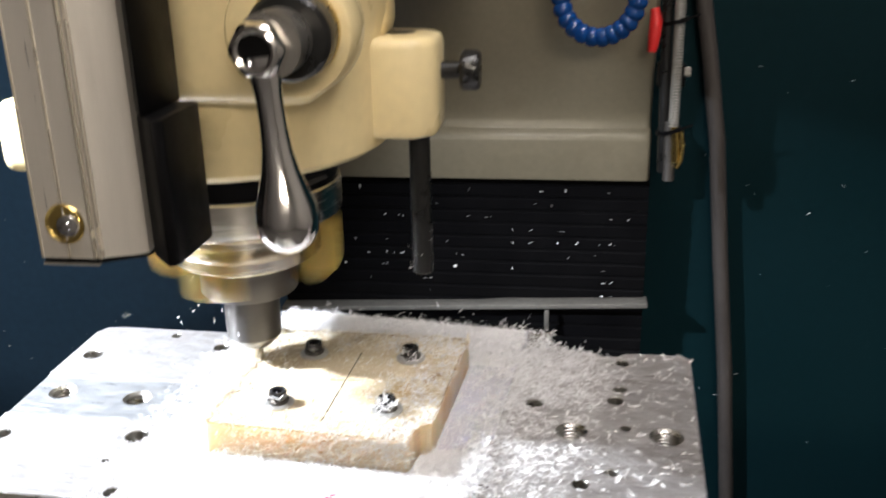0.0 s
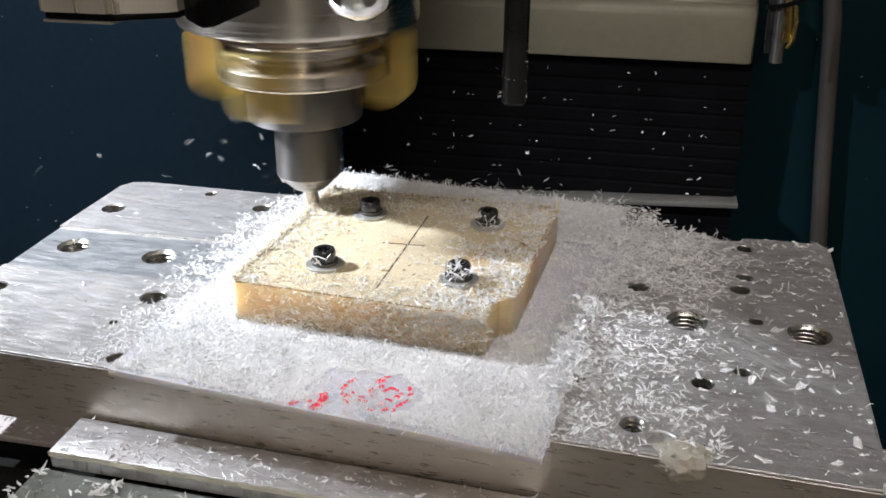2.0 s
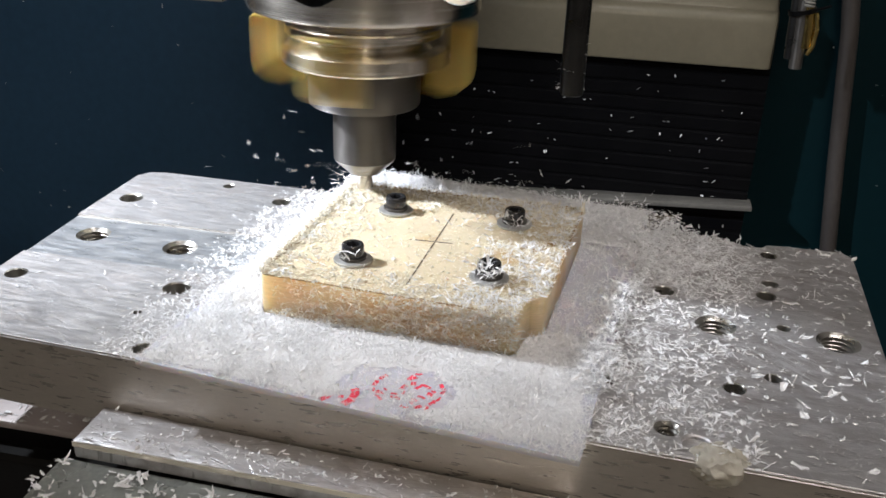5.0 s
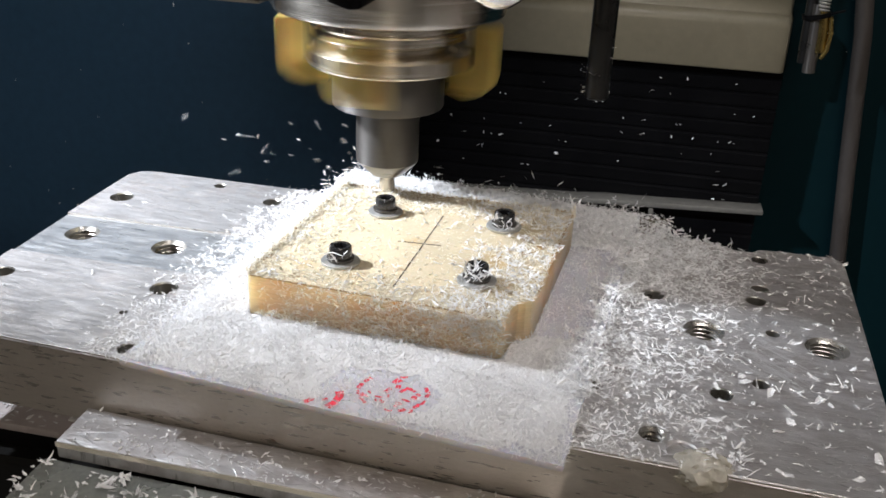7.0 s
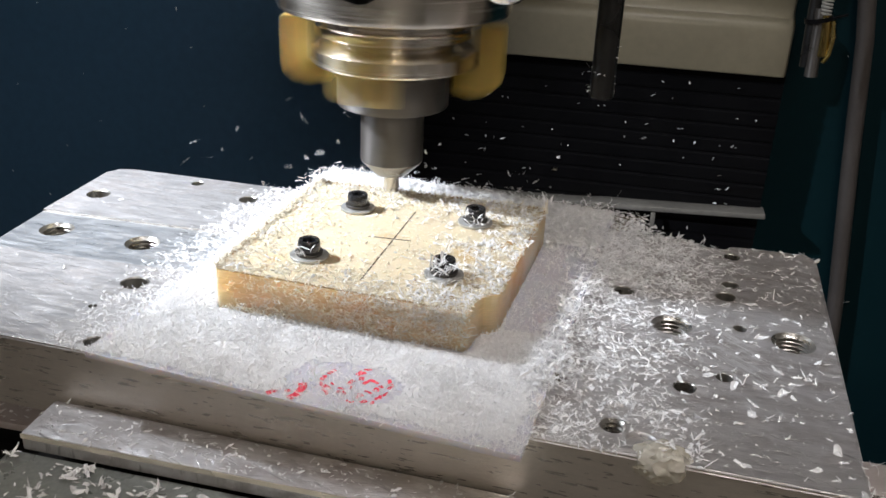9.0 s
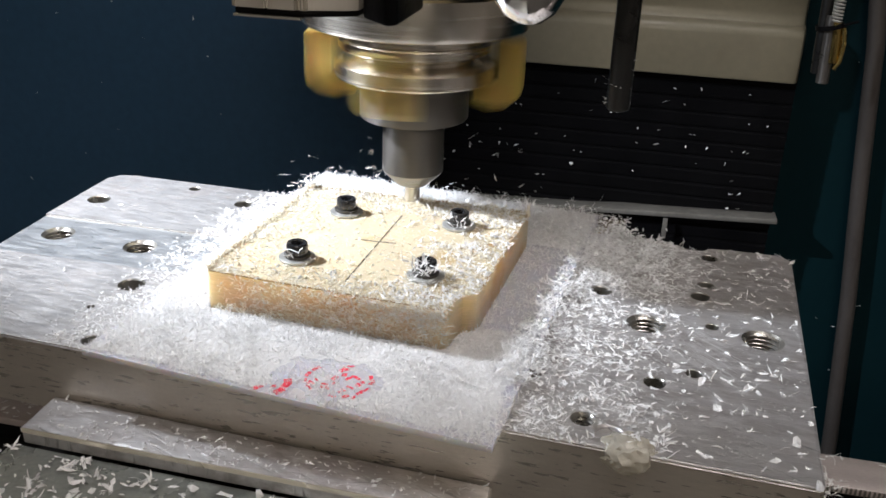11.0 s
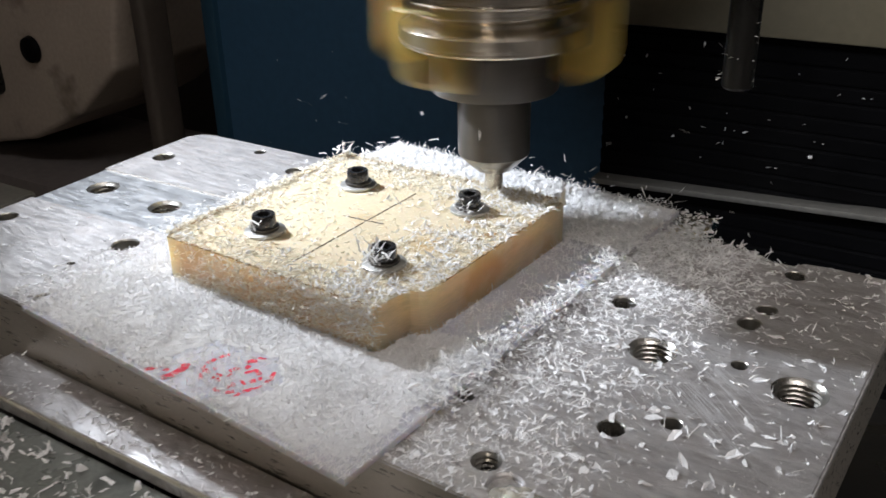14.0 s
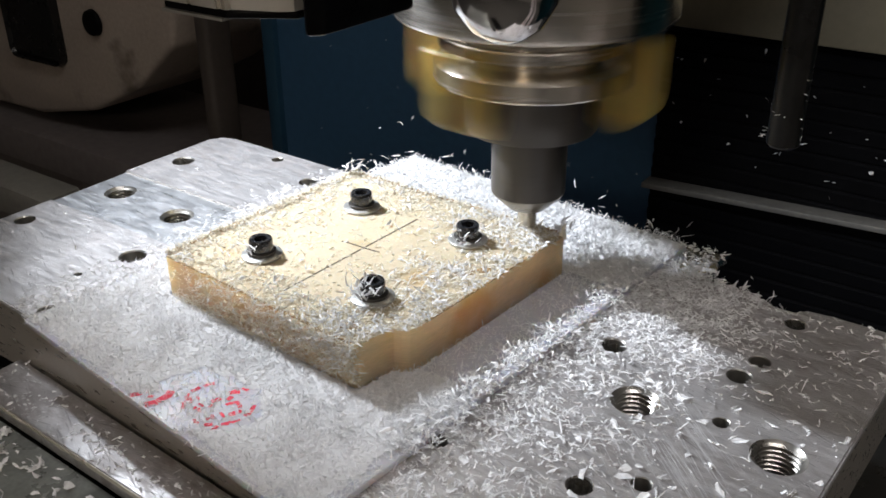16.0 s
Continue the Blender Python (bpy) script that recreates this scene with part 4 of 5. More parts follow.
def plastic_sheet():
    t = rides(thing("plastic_sheet", "milky translucent plastic sheet under the block", "plastic sheet"))
    part("sheet", prism(SHEET_LINE, 0.0003, 0.0030, 0.0004), SHEET, t)
    # marker strokes
    def stroke(pts, w):
        bm = bmesh.new()
        row = []
        for i, (x, y) in enumerate(pts):
            a, b = pts[max(0, i - 1)], pts[min(len(pts) - 1, i + 1)]
            dx, dy = b[0] - a[0], b[1] - a[1]
            n = math.hypot(dx, dy)
            row.append((bm.verts.new((x - dy / n * w, y + dx / n * w, 0.00315)), bm.verts.new((x + dy / n * w, y - dx / n * w, 0.00315))))
        for (a, b), (c, d) in zip(row, row[1:]):
            bm.faces.new((a, b, d, c))
        part("marker_stroke", bm, RED_INK, t, "red marker stroke")
    stroke([(-0.1395, -0.0978), (-0.1378, -0.0955), (-0.1368, -0.0925)], 0.0011)
    stroke([(-0.1310, -0.0985), (-0.1292, -0.0955), (-0.1288, -0.0905), (-0.1300, -0.0880)], 0.0015)
    stroke([(-0.1340, -0.0945), (-0.1322, -0.0938)], 0.0008)
    r = random.Random(12)
    # a scribbled ring and what was written in it, broken by the shavings
    for k in range(15):
        a = radians(24 * k + r.uniform(-6, 6))
        if r.random() < 0.2:
            continue
        arc = [(-0.1115 + (0.0125 + r.uniform(-0.0006, 0.0006)) * math.cos(a + i * 0.11), -0.0838 + (0.0108 + r.uniform(-0.0006, 0.0006)) * math.sin(a + i * 0.11)) for i in range(r.randrange(3, 5))]
        stroke(arc, r.uniform(0.0004, 0.0009))
    for k in range(22):
        x, y, a = -0.1115 + r.gauss(0, 0.0058), -0.0838 + r.gauss(0, 0.0045), r.choice((0.3, 1.2, 1.4, -0.5)) + r.gauss(0, 0.2)
        n = r.uniform(0.0012, 0.0036)
        stroke([(x, y), (x + math.cos(a) * n * 0.5, y + math.sin(a) * n * 0.5 + 0.0002), (x + math.cos(a) * n, y + math.sin(a) * n)], r.uniform(0.0004, 0.0010))


plastic_sheet()

Z_TOP = 0.0207
BLOCK_LINE = [(-0.1812, -0.0446), (-0.0797, -0.0519), (-0.0776, -0.0506), (-0.0757, -0.0390), (-0.0745, -0.0362), (-0.0716, -0.0354), (-0.0693, -0.0337), (-0.0683, -0.0300), (-0.0606, 0.0595), (-0.0626, 0.0620),
              (-0.1735, 0.0650), (-0.1760, 0.0630), (-0.1830, -0.0418)]


def work_block():
    t = rides(thing("work_block", "honey-coloured translucent plastic block, milled round its edge", "plastic block"))
    bm = prism(BLOCK_LINE, 0.0031, Z_TOP, 0.0004)
    for f in bm.faces:
        if f.normal.z > 0.9:
            f.material_index = 1
    part("body", bm, (HONEY, HONEY_TOP), t)

    def burr(ends, deep, high):
        """The ragged lip that the cutter left along an edge."""
        bm = bmesh.new()
        n = 260
        (xa, ya), (xb, yb) = ends
        d = (Vector((xb, yb)) - Vector((xa, ya))).normalized()
        rows = []
        for i in range(n + 1):
            k = i / n
            x, y = xa + (xb - xa) * k, ya + (yb - ya) * k
            h = Z_TOP + high * max(0.05, 0.5 + 1.3 * noise.noise(Vector((x * 1100, y * 1100, 0))))
            w = deep * (0.6 + 0.7 * abs(noise.noise(Vector((y * 900, x * 900, 5)))))
            rows.append([bm.verts.new(p) for p in ((x, y, Z_TOP - 0.0004), (x - d.y * w * 0.3, y + d.x * w * 0.3, h), (x + d.y * w, y - d.x * w, Z_TOP + 0.0001))])
        for a, b in zip(rows, rows[1:]):
            for p, q in ((0, 1), (1, 2)):
                bm.faces.new((a[p], b[p], b[q], a[q]))
        part("burr", bm, BURR, t, "ragged lip left by the cutter")
    burr([(-0.1828, -0.0415), (-0.1760, 0.0625)], 0.0018, 0.0011)
    burr([(-0.1735, 0.0646), (-0.0635, 0.0611)], 0.0018, 0.0011)
    burr([(-0.0800, -0.0517), (-0.1810, -0.0444)], 0.0010, 0.0004)
    burr([(-0.0613, 0.0585), (-0.0678, -0.0260)], 0.0012, 0.0006)
    # the corner slivers that stand up
    for x, y, h in ((-0.1748, 0.0638, 0.0040), (-0.0620, 0.0603, 0.0055)):
        part("sliver", tube([(x, y, Z_TOP - 0.001), (x + 0.0006, y - 0.0004, Z_TOP + h * 0.5), (x + 0.0012, y + 0.0004, Z_TOP + h)], 0.001, 6, [0.0022, 0.0011, 0.0003]), CHIP_TAN, t)
    # scribed centre lines
    for (xa, ya), (xb, yb) in (((-0.1238, -0.0380), (-0.1200, 0.0390)), ((-0.1330, 0.0050), (-0.1140, 0.0058))):
        a, b = Vector((xa, ya)), Vector((xb, yb))
        d = (b - a).normalized().orthogonal() * 0.0003
        part("scribed_line", prism([tuple(a - d), tuple(b - d), tuple(b + d), tuple(a + d)], Z_TOP - 0.0002, Z_TOP + 0.00012), INK, t)
    # gouges worn into the top
    for x, y, r in ((-0.0880, -0.0430, 0.0040), (-0.0765, 0.0100, 0.0040), (-0.0720, 0.0165, 0.0030)):
        bm = lathe([(r, 0.0), (r * 0.8, 0.0004), (r * 0.4, 0.0002), (0.0, 0.0003)], 14)
        for v in bm.verts:
            v.co.x *= 1 + 0.5 * noise.noise(v.co * 900)
            v.co.y *= 0.7
        part("gouge", bm, BURR, t, m=pose(x, y, Z_TOP, 0, 0, 60))


work_block()


def cap_screw(x, y, turn):
    t = thing("cap_screw", "black socket cap screw on a zinc washer in the block", "screw", "screws in the block", m=pose(x, y, Z_TOP, 0, 0, turn))
    part("washer", lathe([(0.0035, 0.0002), (0.0078, 0.0002), (0.0080, 0.0004), (0.0080, 0.0012), (0.0077, 0.0014), (0.0035, 0.0016)], 40), WASHER, t, "zinc washer")
    part("split_washer", lathe([(0.0035, 0.0017), (0.0056, 0.0017), (0.0057, 0.0028), (0.0035, 0.0028)], 36), DARK_STEEL, t)
    bm = bmesh.new()
    n = 36
    prof = [(0.0043, 0.0029), (0.0047, 0.0033), (0.0047, 0.0072), (0.0043, 0.0078), (0.0034, 0.0078)]
    rings = []
    for r, z in prof:
        rings.append([bm.verts.new(((r * (0.975 if k % 2 and 0.0032 < z < 0.0074 else 1)) * math.cos(2 * math.pi * k / n), (r * (0.975 if k % 2 and 0.0032 < z < 0.0074 else 1)) * math.sin(2 * math.pi * k / n), z)) for k in range(n)])

    def hexr(a):
        a = (a + math.pi / 6) % (math.pi / 3) - math.pi / 6
        return 0.0025 / math.cos(a)
    for z in (0.0076, 0.0040):
        rings.append([bm.verts.new((hexr(2 * math.pi * k / n) * math.cos(2 * math.pi * k / n), hexr(2 * math.pi * k / n) * math.sin(2 * math.pi * k / n), z)) for k in range(n)])
    for a, b in zip(rings, rings[1:]):
        for k in range(n):
            bm.faces.new((a[k], a[(k + 1) % n], b[(k + 1) % n], b[k]))
    bm.faces.new(rings[-1])
    part("head", bm, SCREW_BLACK, t)
    return t


SCREWS = [(-0.1503, -0.0226, 10), (-0.1467, 0.0344, 25), (-0.0907, 0.0338, 40), (-0.0930, -0.0242, 5)]
for x, y, turn in SCREWS:
    cap_screw(x, y, turn)
SCREW_OBS = [o for o in bpy.data.objects if o.name.startswith("cap_screw")]


# ---- chips lying about ----
rnd = random.Random(7)


def scatter(n, outline, z, keep=lambda x, y: 1.0):
    xs, ys = [p[0] for p in outline], [p[1] for p in outline]
    out = []
    tries = 0
    while len(out) < n and tries < n * 40:
        tries += 1
        x, y = rnd.uniform(min(xs), max(xs)), rnd.uniform(min(ys), max(ys))
        if inside(outline, x, y) and rnd.random() < keep(x, y):
            out.append((x, y, z))
    return out


def clumps(x, y, f=90, s=0.0):
    return max(0.0, min(1.0, 0.5 + 1.4 * noise.noise(Vector((x * f, y * f, s)))))


def on_sheet(x, y):
    if inside(BLOCK_LINE, x, y):
        return 0.0
    k = 1.0 if y < 0.05 else 1.6
    if math.hypot((x + 0.116) / 1.5, y + 0.085) < 0.015:
        k = 0.4
    return k * (0.35 + 0.65 * clumps(x, y, 60)) * (0.30 if x > -0.064 and y > -0.03 else 1.0)


def bed_height(x, y):
    """How deep the packed shavings lie on the sheet."""
    lumps = 0.62 + 0.6 * noise.noise(Vector((x * 110, y * 110, 1))) + 0.30 * noise.noise(Vector((x * 330, y * 330, 2)))
    lumps = max(0.30, lumps)
    cover = 1.0 if y > 0.06 else 0.75
    if x > -0.066 and y < 0.06:
        cover = 0.0 if y > -0.03 else 0.4
    cover *= min(1.0, max(0.0, (math.hypot((x + 0.116) / 1.5, y + 0.085) - 0.011) / 0.012))
    edge = min(x + 0.214 - (y + 0.09) * 0.094, -0.049 + (y + 0.109) * 0.094 - x, y + 0.0895 + (x + 0.214) * 0.121, 0.134 - (x + 0.193) * 0.115 - y)
    return lumps * cover * min(1.0, max(0.0, edge / 0.008)) * (0.0030 if y > 0.066 else 0.0021)


def shavings_bed():
    """The felted layer of shavings that hides the sheet, with lumps and hollows."""
    step, verts, faces, at = 0.0009, [], [], {}
    nx, ny = int(0.19 / step), int(0.25 / step)
    for i in range(nx):
        for j in range(ny):
            x, y = -0.216 + i * step, -0.111 + j * step
            h = bed_height(x, y)
            if inside(SHEET_LINE, x, y) and not inside(BLOCK_LINE, x, y) and h > 0.0002:
                at[i, j] = len(verts)
                verts.append((x + rnd.gauss(0, 0.00025), y + rnd.gauss(0, 0.00025), 0.0031 + max(0.0, h * rnd.uniform(0.6, 1.1))))
    for (i, j), k in at.items():
        if (i + 1, j) in at and (i, j + 1) in at and (i + 1, j + 1) in at:
            faces += [(k, at[i + 1, j], at[i + 1, j + 1]), (k, at[i + 1, j + 1], at[i, j + 1])]
    me = bpy.data.meshes.new("shavings_bed")
    me.from_pydata(verts, [], faces)
    me.materials.append(CHIP)
    rides(tagged(new("shavings_bed", me), "felted layer of white plastic shavings on the sheet", "shavings", kind="stuff"))


shavings_bed()
fluff = [(x, y, 0.0031 + max(0.0, bed_height(x, y)) * rnd.uniform(0.3, 1.0)) for x, y, _ in scatter(30000, SHEET_LINE, 0, on_sheet)]
rides(shavings("sheet_shavings", fluff, CHIP, "thick fluff of white plastic shavings on the sheet", (0.0010, 0.0038), (0.00009, 0.00028), 1.3, star=2))
tufts = [(x, y, 0.0032 + max(0.0, bed_height(x, y))) for x, y, _ in scatter(2200, SHEET_LINE, 0, on_sheet)]
rides(shavings("sheet_curls", tufts, CHIP, "longer white curls on the sheet", (0.0016, 0.0044), (0.00015, 0.0004), 1.0, star=3))
ridge = []
for i in range(2200):
    y = rnd.uniform(-0.07, 0.075)
    if rnd.random() > 0.15 + 0.85 * clumps(0.3, y, 75, 11):
        continue
    ridge.append((-0.047 + (y + 0.109) * 0.094 + rnd.gauss(-0.0050, 0.0042), y, 0.0032 + abs(rnd.gauss(0, 0.0018))))
rides(shavings("ridge_shavings", ridge, CHIP, "ridge of white shavings along the sheet's edge", (0.0014, 0.0055), (0.0002, 0.0007), 0.9, star=2))
back = []
for i in range(4600):
    k = rnd.random()
    back.append((-0.19 + 0.175 * k + rnd.gauss(0, 0.004), 0.067 + abs(rnd.gauss(0, 0.022)) - 0.004 * k, 0.003 + abs(rnd.gauss(0, 0.0040))))
rides(shavings("heap_shavings", [p for p in back if inside(SHEET_LINE, p[0], p[1])], CHIP, "heap of white shavings behind the block", (0.0014, 0.0055), (0.0002, 0.0007), 1.0, star=2))


notch = [(-0.0180 + rnd.gauss(0, 0.008), 0.1020 + rnd.gauss(0, 0.008), 0.0004 + abs(rnd.gauss(0, 0.0030))) for _ in range(900)]
rides(shavings("notch_shavings", [p for p in notch if inside(PLATE, p[0], p[1])], CHIP, "small heap of white shavings at the plate's back edge", (0.0014, 0.005), (0.0003, 0.0008), 0.9, star=2))


tab = [(rnd.uniform(-0.034, -0.0115), rnd.uniform(0.098, 0.122), -0.0005 + abs(rnd.gauss(0, 0.0012))) for _ in range(150)]
rides(flakes_on("tab_flakes", tab, CHIP, "white flakes heaped on the torn metal tab", (0.0018, 0.0044)))


def on_right(x, y):
    if inside(SHEET_LINE, x, y) or x < -0.06 or near_hole(x, y):
        return 0.0
    d = x + 0.045 - (y + 0.109) * 0.094
    return max(0.06, 1.15 - d / 0.055) * (0.25 + 0.75 * clumps(x, y, 70, 3))


right = scatter(1600, PLATE, 0.0002, on_right)
rides(shavings("plate_shavings", right, CHIP, "white plastic shavings strewn on the plate", (0.0014, 0.0058), (0.0002, 0.0007), 0.7, star=2))
rides(flakes_on("plate_flakes", scatter(330, PLATE, 0.0002, on_right), CHIP, "broad torn white flakes strewn on the plate", (0.0018, 0.0052)))
far = scatter(56, PLATE, 0.0002, lambda x, y: 0.0 if x < 0.0 or near_hole(x, y) else 1.0)
rides(flakes_on("plate_flakes", far, CHIP, "large single white flakes on the bare plate", (0.0036, 0.0078)))
shade = scatter(1500, PLATE, 0.0002, lambda x, y: 0.0 if x < -0.035 or y < 0.02 or inside(SHEET_LINE, x, y) or near_hole(x, y) else max(0.05, 1.0 - (x + 0.03) / 0.07) * (0.3 + y * 8))
rides(shavings("plate_shavings", shade, CHIP, "dull drift of shavings at the back of the plate", (0.0012, 0.0044), (0.0002, 0.0007), 0.6, star=2))
dust = scatter(3600, PLATE, 0.0001, lambda x, y: 0.7 * on_right(x, y))
rides(shavings("plate_dust", dust, CHIP, "fine white dust of shavings on the plate", (0.0004, 0.0014), (0.0002, 0.0005), 0.4, "dust"))
rides(flakes_on("glue_flakes", [(-0.004 + rnd.gauss(0, 0.0032), -0.0925 + rnd.gauss(0, 0.0022), 0.0036) for _ in range(16)], CHIP, "white flakes stuck on the glue", (0.0016, 0.0040)))


def on_left(x, y):
    if inside(SHEET_LINE, x, y) or x > -0.15 or near_hole(x, y) or (CHANNEL_Y[0] < y < CHANNEL_Y[1] and x < -0.235):
        return 0.0
    d = -0.212 + (y + 0.09) * 0.094 - x
    return max(0.02, 1.0 - d / 0.035) ** 1.5 * (0.35 + 0.65 * clumps(x, y, 70, 5))


rides(shavings("plate_shavings", scatter(2600, PLATE, 0.0002, on_left), CHIP, "fine white shavings beside the sheet", (0.001, 0.0040), (0.0002, 0.0006), 0.6, star=2))


def on_block(x, y):
    if any(math.hypot(x - sx, y - sy) < 0.0055 for sx, sy, _ in SCREWS) or x < -0.179 or y > 0.062:
        return 0.0
    rim = min(y + 0.048, 0.062 - y, x + 0.178, -0.066 - x)
    k = 0.16 if rim > 0.022 else 0.16 + 1.1 * (1 - rim / 0.022)
    if y > 0.04:
        k += 0.4
    if x > -0.10 and y < 0.015:
        k += 0.35
    return k * (0.3 + 0.7 * clumps(x, y, 80, 9))


tops = scatter(9500, BLOCK_LINE, Z_TOP + 0.0001, on_block)
rides(shavings("block_shavings", tops, CHIP_TAN, "cream shavings strewn on the block", (0.0005, 0.0025), (0.00014, 0.00048), 0.6, star=1))
rides(flakes_on("block_flakes", scatter(650, BLOCK_LINE, Z_TOP + 0.0001, on_block), CHIP_TAN, "small torn cream flakes on the block", (0.0007, 0.0026)))
whites = scatter(1300, BLOCK_LINE, Z_TOP + 0.0004, lambda x, y: on_block(x, y) * (1.0 if x > -0.105 else 0.25))
rides(shavings("block_shavings", whites, CHIP, "white shavings along the block's edge", (0.0014, 0.0052), (0.0002, 0.0007), 0.9, star=2))
# fuzz clinging to the front face and to the corners
fuzz = []
for i in range(4200):
    k = rnd.random() ** 0.8
    x = -0.178 + 0.100 * k
    fuzz.append((x + rnd.gauss(0, 0.001), -0.0452 - 0.0070 * (x + 0.18) / 0.1 - abs(rnd.gauss(0, 0.0006)), 0.004 + 0.0165 * rnd.random() ** (1.5 - k)))
rides(shavings("clinging_shavings", [p for p in fuzz if rnd.random() < 0.2 + 0.8 * (p[0] + 0.18) / 0.1 or p[2] < 0.006], CHIP_TAN, "shavings clinging to the block's front", (0.0010, 0.0036), (0.00012, 0.00035), 1.1, star=1))
rim = []
for i in range(1500):
    k = rnd.random()
    if i % 5 < 3:
        rim.append((-0.1826 + 0.0068 * k + rnd.gauss(0.0006, 0.0010), -0.043 + 0.105 * k, Z_TOP + abs(rnd.gauss(0, 0.0007))))
    else:
        rim.append((-0.175 + 0.112 * k, 0.0640 - 0.0032 * k + rnd.gauss(-0.001, 0.0014), Z_TOP + abs(rnd.gauss(0, 0.0009))))
rides(shavings("rim_shavings", rim, CHIP_TAN, "cream shavings torn up along the block's rim", (0.0008, 0.0030), (0.00015, 0.0005), 1.1, star=2))
curls = [(x, y - 0.0003, z) for x, y, z in fuzz if rnd.random() < 0.30 * (0.15 + (x + 0.18) / 0.1) * (0.4 + z * 40)]
rides(shavings("clinging_curls", curls, CHIP, "white curls hanging on the block's front", (0.0016, 0.0046), (0.00012, 0.00035), 1.2, star=2))
lint = []
for cx, cy, cz, n in ((-0.1755, 0.0620, Z_TOP + 0.001, 26), (-0.0640, 0.0600, Z_TOP + 0.001, 22), (-0.0925, -0.0300, Z_TOP + 0.004, 50), (-0.0900, 0.0300, Z_TOP + 0.0025, 22), (-0.1520, -0.0278, Z_TOP + 0.002, 10)):
    lint += [(cx + rnd.gauss(0, 0.0028), cy + rnd.gauss(0, 0.0022), cz + rnd.uniform(-0.001, 0.004)) for _ in range(n)]
rides(shavings("lint_shavings", lint, CHIP, "tufts of white shavings on screws and corners", (0.003, 0.007), (0.0004, 0.0009), 1.2))
TRAY_LINE = [(-0.236, -0.255), (-0.052, -0.255), (-0.052, -0.116), (-0.236, -0.112)]
tray = scatter(800, TRAY_LINE, -0.0318, lambda x, y: 0.4 + 0.6 * clumps(x, y, 50, 2))
for x, y, z in scatter(210, TRAY_LINE, -0.0318, lambda x, y: 0.3 + 0.7 * clumps(x, y, 50, 2)):
    tray += [(x + rnd.gauss(0, 0.0016), y + rnd.gauss(0, 0.0016), z + rnd.uniform(0, 0.0015)) for _ in range(rnd.randrange(3, 8))]
rides(shavings("tray_shavings", tray, CHIP, "white shavings in tufts on the dark plate", (0.0010, 0.0055), (0.0004, 0.0018), 0.8))
big = scatter(300, TRAY_LINE, -0.0317, lambda x, y: 0.2 + 0.8 * clumps(x, y, 60, 4))
rides(flakes_on("tray_flakes", big, CHIP, "broad white flakes on the dark plate", (0.0025, 0.0070)))
bar = scatter(300, [(-0.231, -0.107), (-0.052, -0.112), (-0.052, -0.097), (-0.231, -0.087)], -0.0239)
rides(shavings("bar_shavings", bar, CHIP, "small white shavings on the bar", (0.0007, 0.0035), (0.0004, 0.001), 0.3))
rail = scatter(160, [(0.06, -0.059), (0.5, -0.059), (0.5, -0.030), (0.06, -0.030)], -0.0599) + scatter(120, [(0.06, -0.010), (0.5, -0.010), (0.5, 0.011), (0.06, 0.011)], -0.0599) + scatter(420, [(-0.5, -0.059), (-0.23, -0.059), (-0.23, -0.030), (-0.5, -0.030)], -0.0599)
rides(shavings("rail_shavings", rail, CHIP, "white shavings on the machine table", (0.0012, 0.005), (0.0004, 0.0014), 0.5))
corner = [(0.0605 + abs(rnd.gauss(0, 0.002)), -0.088 + rnd.gauss(0, 0.006), -0.012 + rnd.gauss(0, 0.005)) for _ in range(70)]
rides(shavings("corner_shavings", corner, CHIP, "shavings hanging on the plate's corner", (0.002, 0.0065), (0.0002, 0.0006), 1.0))
pleats = [(rnd.uniform(-0.155, 0.255), 0.5415 - 0.002 * rnd.random(), -0.018 - 0.0155 * rnd.randrange(0, 10) - 0.004) for _ in range(70)]
shavings("cover_shavings", pleats, CHIP, "white chips caught on the black way cover", (0.002, 0.007), (0.0008, 0.0022), 1.0)
stuck = [(rnd.uniform(-0.70, -0.17), 0.5985, rnd.uniform(-0.33, 0.25)) for _ in range(70)] + [(rnd.uniform(0.27, 0.6), 0.5985, rnd.uniform(-0.4, 0.2)) for _ in range(28)]
shavings("panel_shavings", stuck, CHIP, "white chips stuck to the blue panel", (0.002, 0.006), (0.0007, 0.0016), 1.2)
rodbits = [(0.097 + 0.006 * math.cos(a), 0.002 + 0.006 * math.sin(a), 0.079 + 0.022 * rnd.random() ** 1.6) for a in [rnd.uniform(0, 6.28) for _ in range(34)]] + [(0.091, -0.003, 0.080)] * 3
shavings("rod_shavings", rodbits, CHIP, "chips clinging to the stop rod's end", (0.001, 0.004), (0.0003, 0.0007), 0.8)


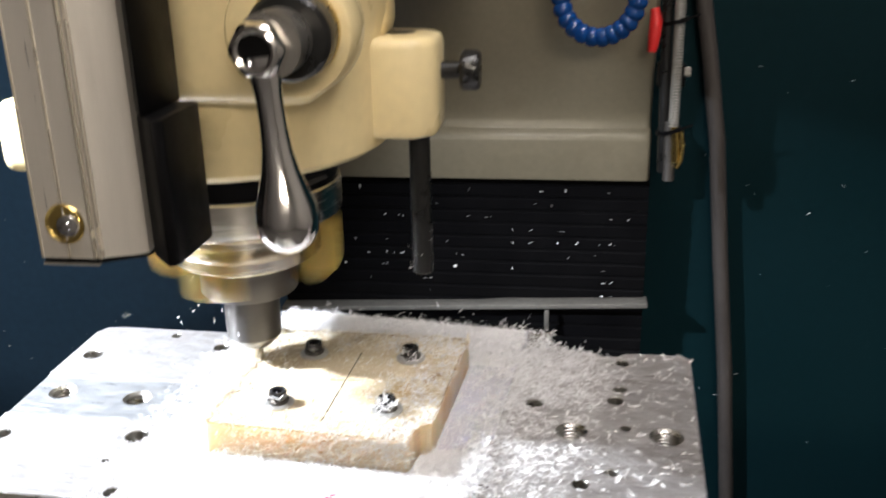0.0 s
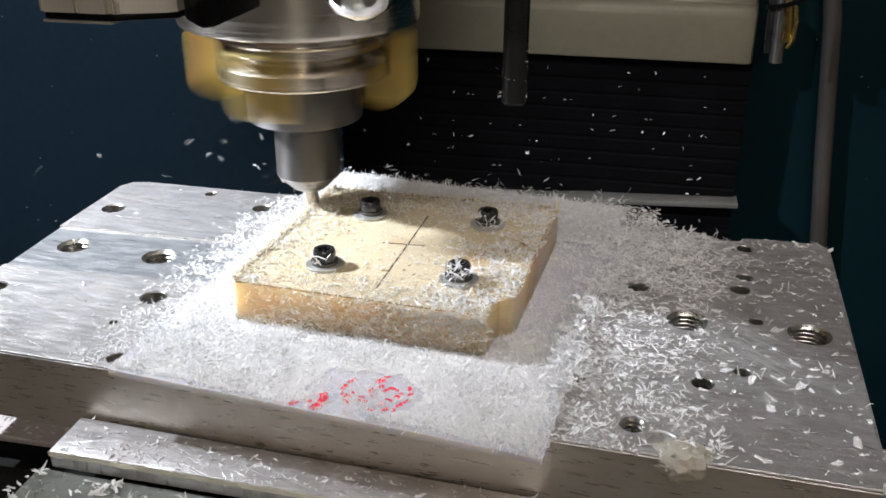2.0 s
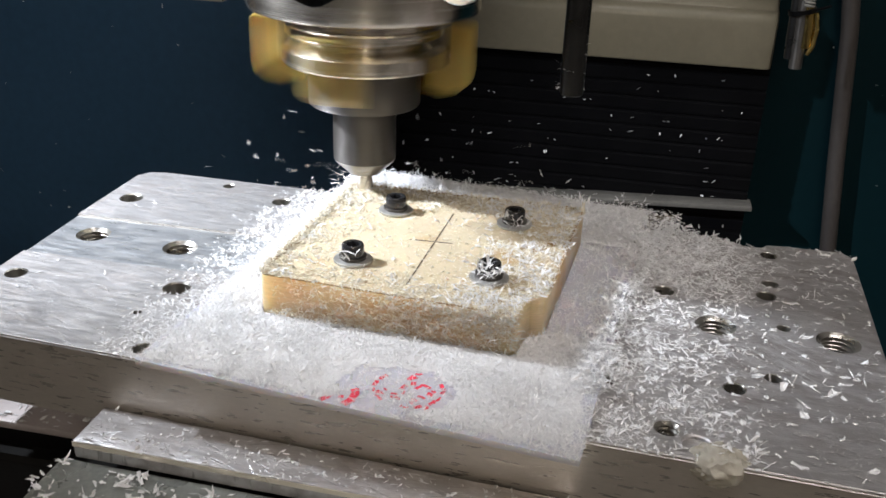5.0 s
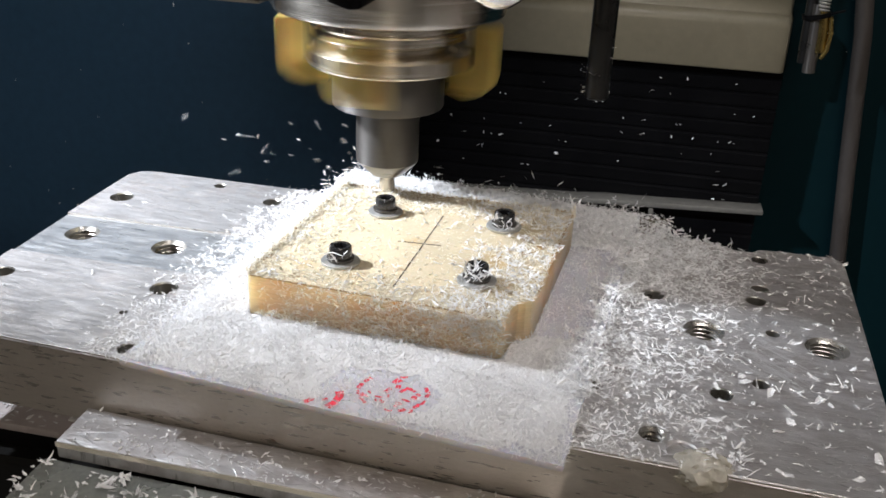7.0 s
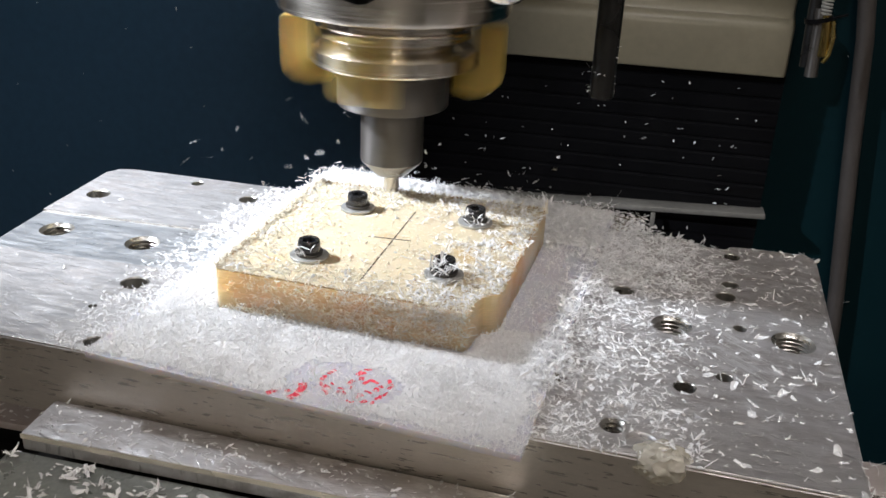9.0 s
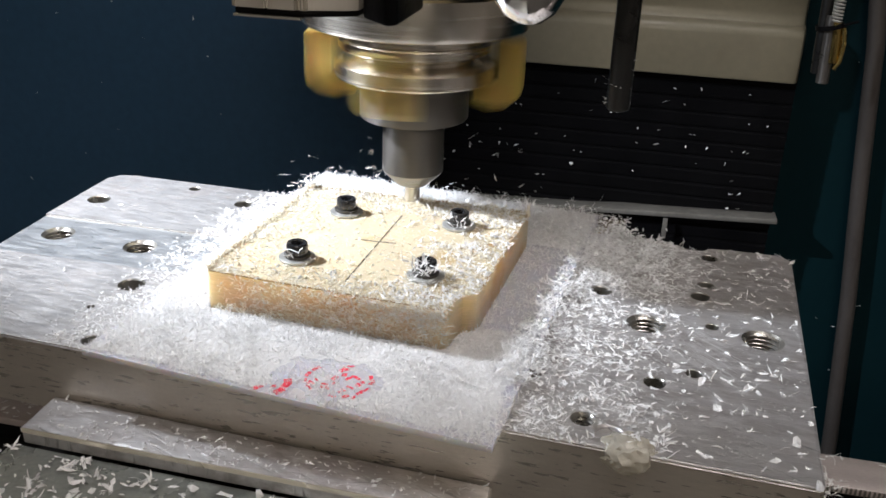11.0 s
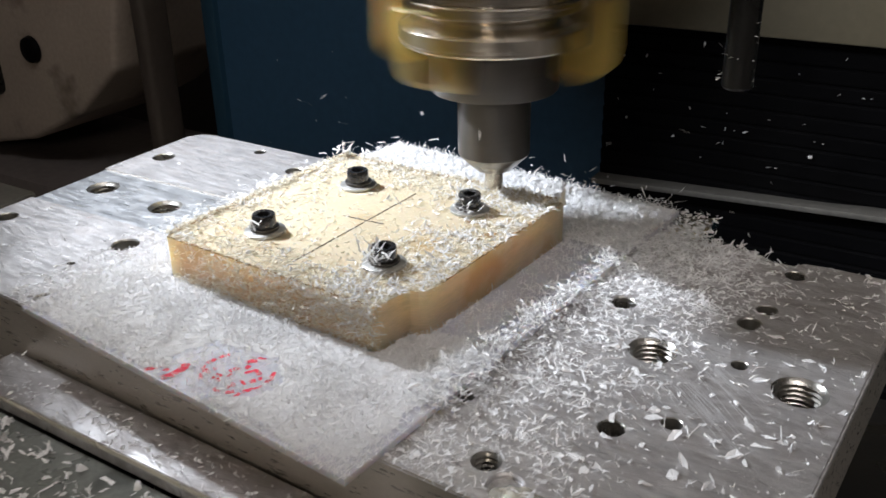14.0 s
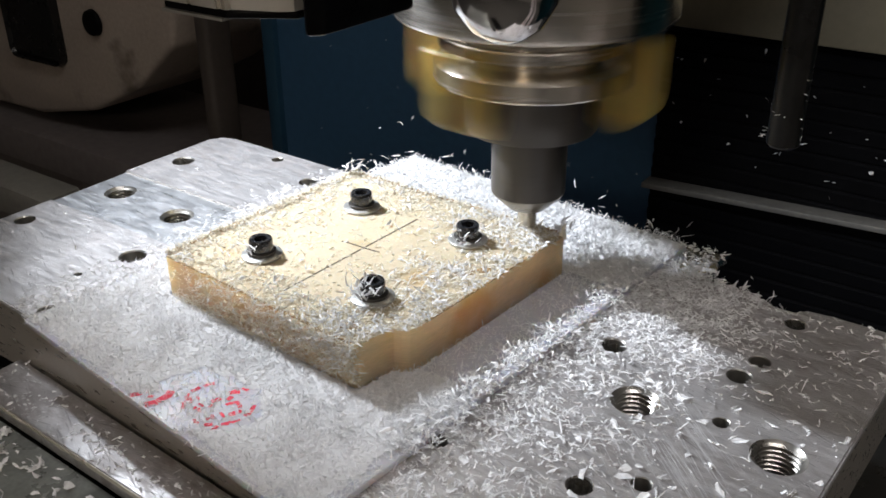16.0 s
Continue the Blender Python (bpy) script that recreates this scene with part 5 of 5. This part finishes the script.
# ---- chips in the air ----
def flying_chip(r):
    bm = bmesh.new()
    length, w = r.uniform(0.0010, 0.0032), r.uniform(0.0002, 0.0005)
    bend = r.uniform(-0.001, 0.001)
    rows = [[bm.verts.new((length * (i / 4 - 0.5), bend * (1 - (i / 2 - 1) ** 2) + s * w * (0.5 if i in (0, 4) else 1), k)) for s, k in ((-1, 0), (0, w * 0.7), (1, 0))] for i in range(5)]
    for a, b in zip(rows, rows[1:]):
        for i in (0, 1):
            bm.faces.new((a[i], a[i + 1], b[i + 1], b[i]))
        bm.faces.new((a[2], a[0], b[0], b[2]))
    ob = new("flying_chip", mesh_of(bm, "flying_chip", CHIP))
    return tagged(ob, "white plastic shaving thrown off by the cutter", "shaving", "flying chips")


FLYERS = [flying_chip(random.Random(100 + i)) for i in range(44)]


def motions():
    for ob in RIDERS + SCREW_OBS:
        base = ob.matrix_basis.copy()
        walk(ob, [(t, Matrix.Translation((x, y, 0)) @ base) for t, x, y in TABLE])
    # the spindle and its fan turn 84 degrees from one row to the next
    n = 480
    for ob, start in ((SPINDLE, 0.0), (FAN, 0.0)):
        walk(ob, [(i / 30, pose(0, 0, 0, 0, 0, start + 84.0 * i)) for i in range(n + 1)])
    # each chip leaves the cutter, flies out in an arc, and another follows it
    for i, ob in enumerate(FLYERS):
        r = random.Random(300 + i)
        rows, f = [], -r.randrange(0, 12)
        while f < n:
            life = r.randrange(6, 15)
            a, speed, up = r.uniform(0, 6.283), r.uniform(0.06, 0.36), r.uniform(0.05, 0.42)
            if r.random() < 0.45:
                a = r.uniform(2.2, 3.9)
            tilt = [r.uniform(0, 360) for _ in range(3)]
            spin = r.uniform(-25, 25)
            for k in (0, life // 2, life - 1):
                s = (k + 1) / 30
                if 0 <= f + k <= n:
                    p = (0.008 * math.cos(a) + math.cos(a) * speed * s, 0.008 * math.sin(a) + math.sin(a) * speed * s, 0.025 + up * s - 1.2 * s * s)
                    p = (p[0], min(p[1], 0.50), max(p[2], 0.024))
                    rows.append(((f + k) / 30, pose(*p, tilt[0] + spin * k, tilt[1], tilt[2])))
            f += life
        if rows[0][0] > 0:
            rows.insert(0, (0.0, rows[0][1]))
        if rows[-1][0] < 16:
            rows.append((16.0, rows[-1][1]))
        walk(ob, rows)


motions()
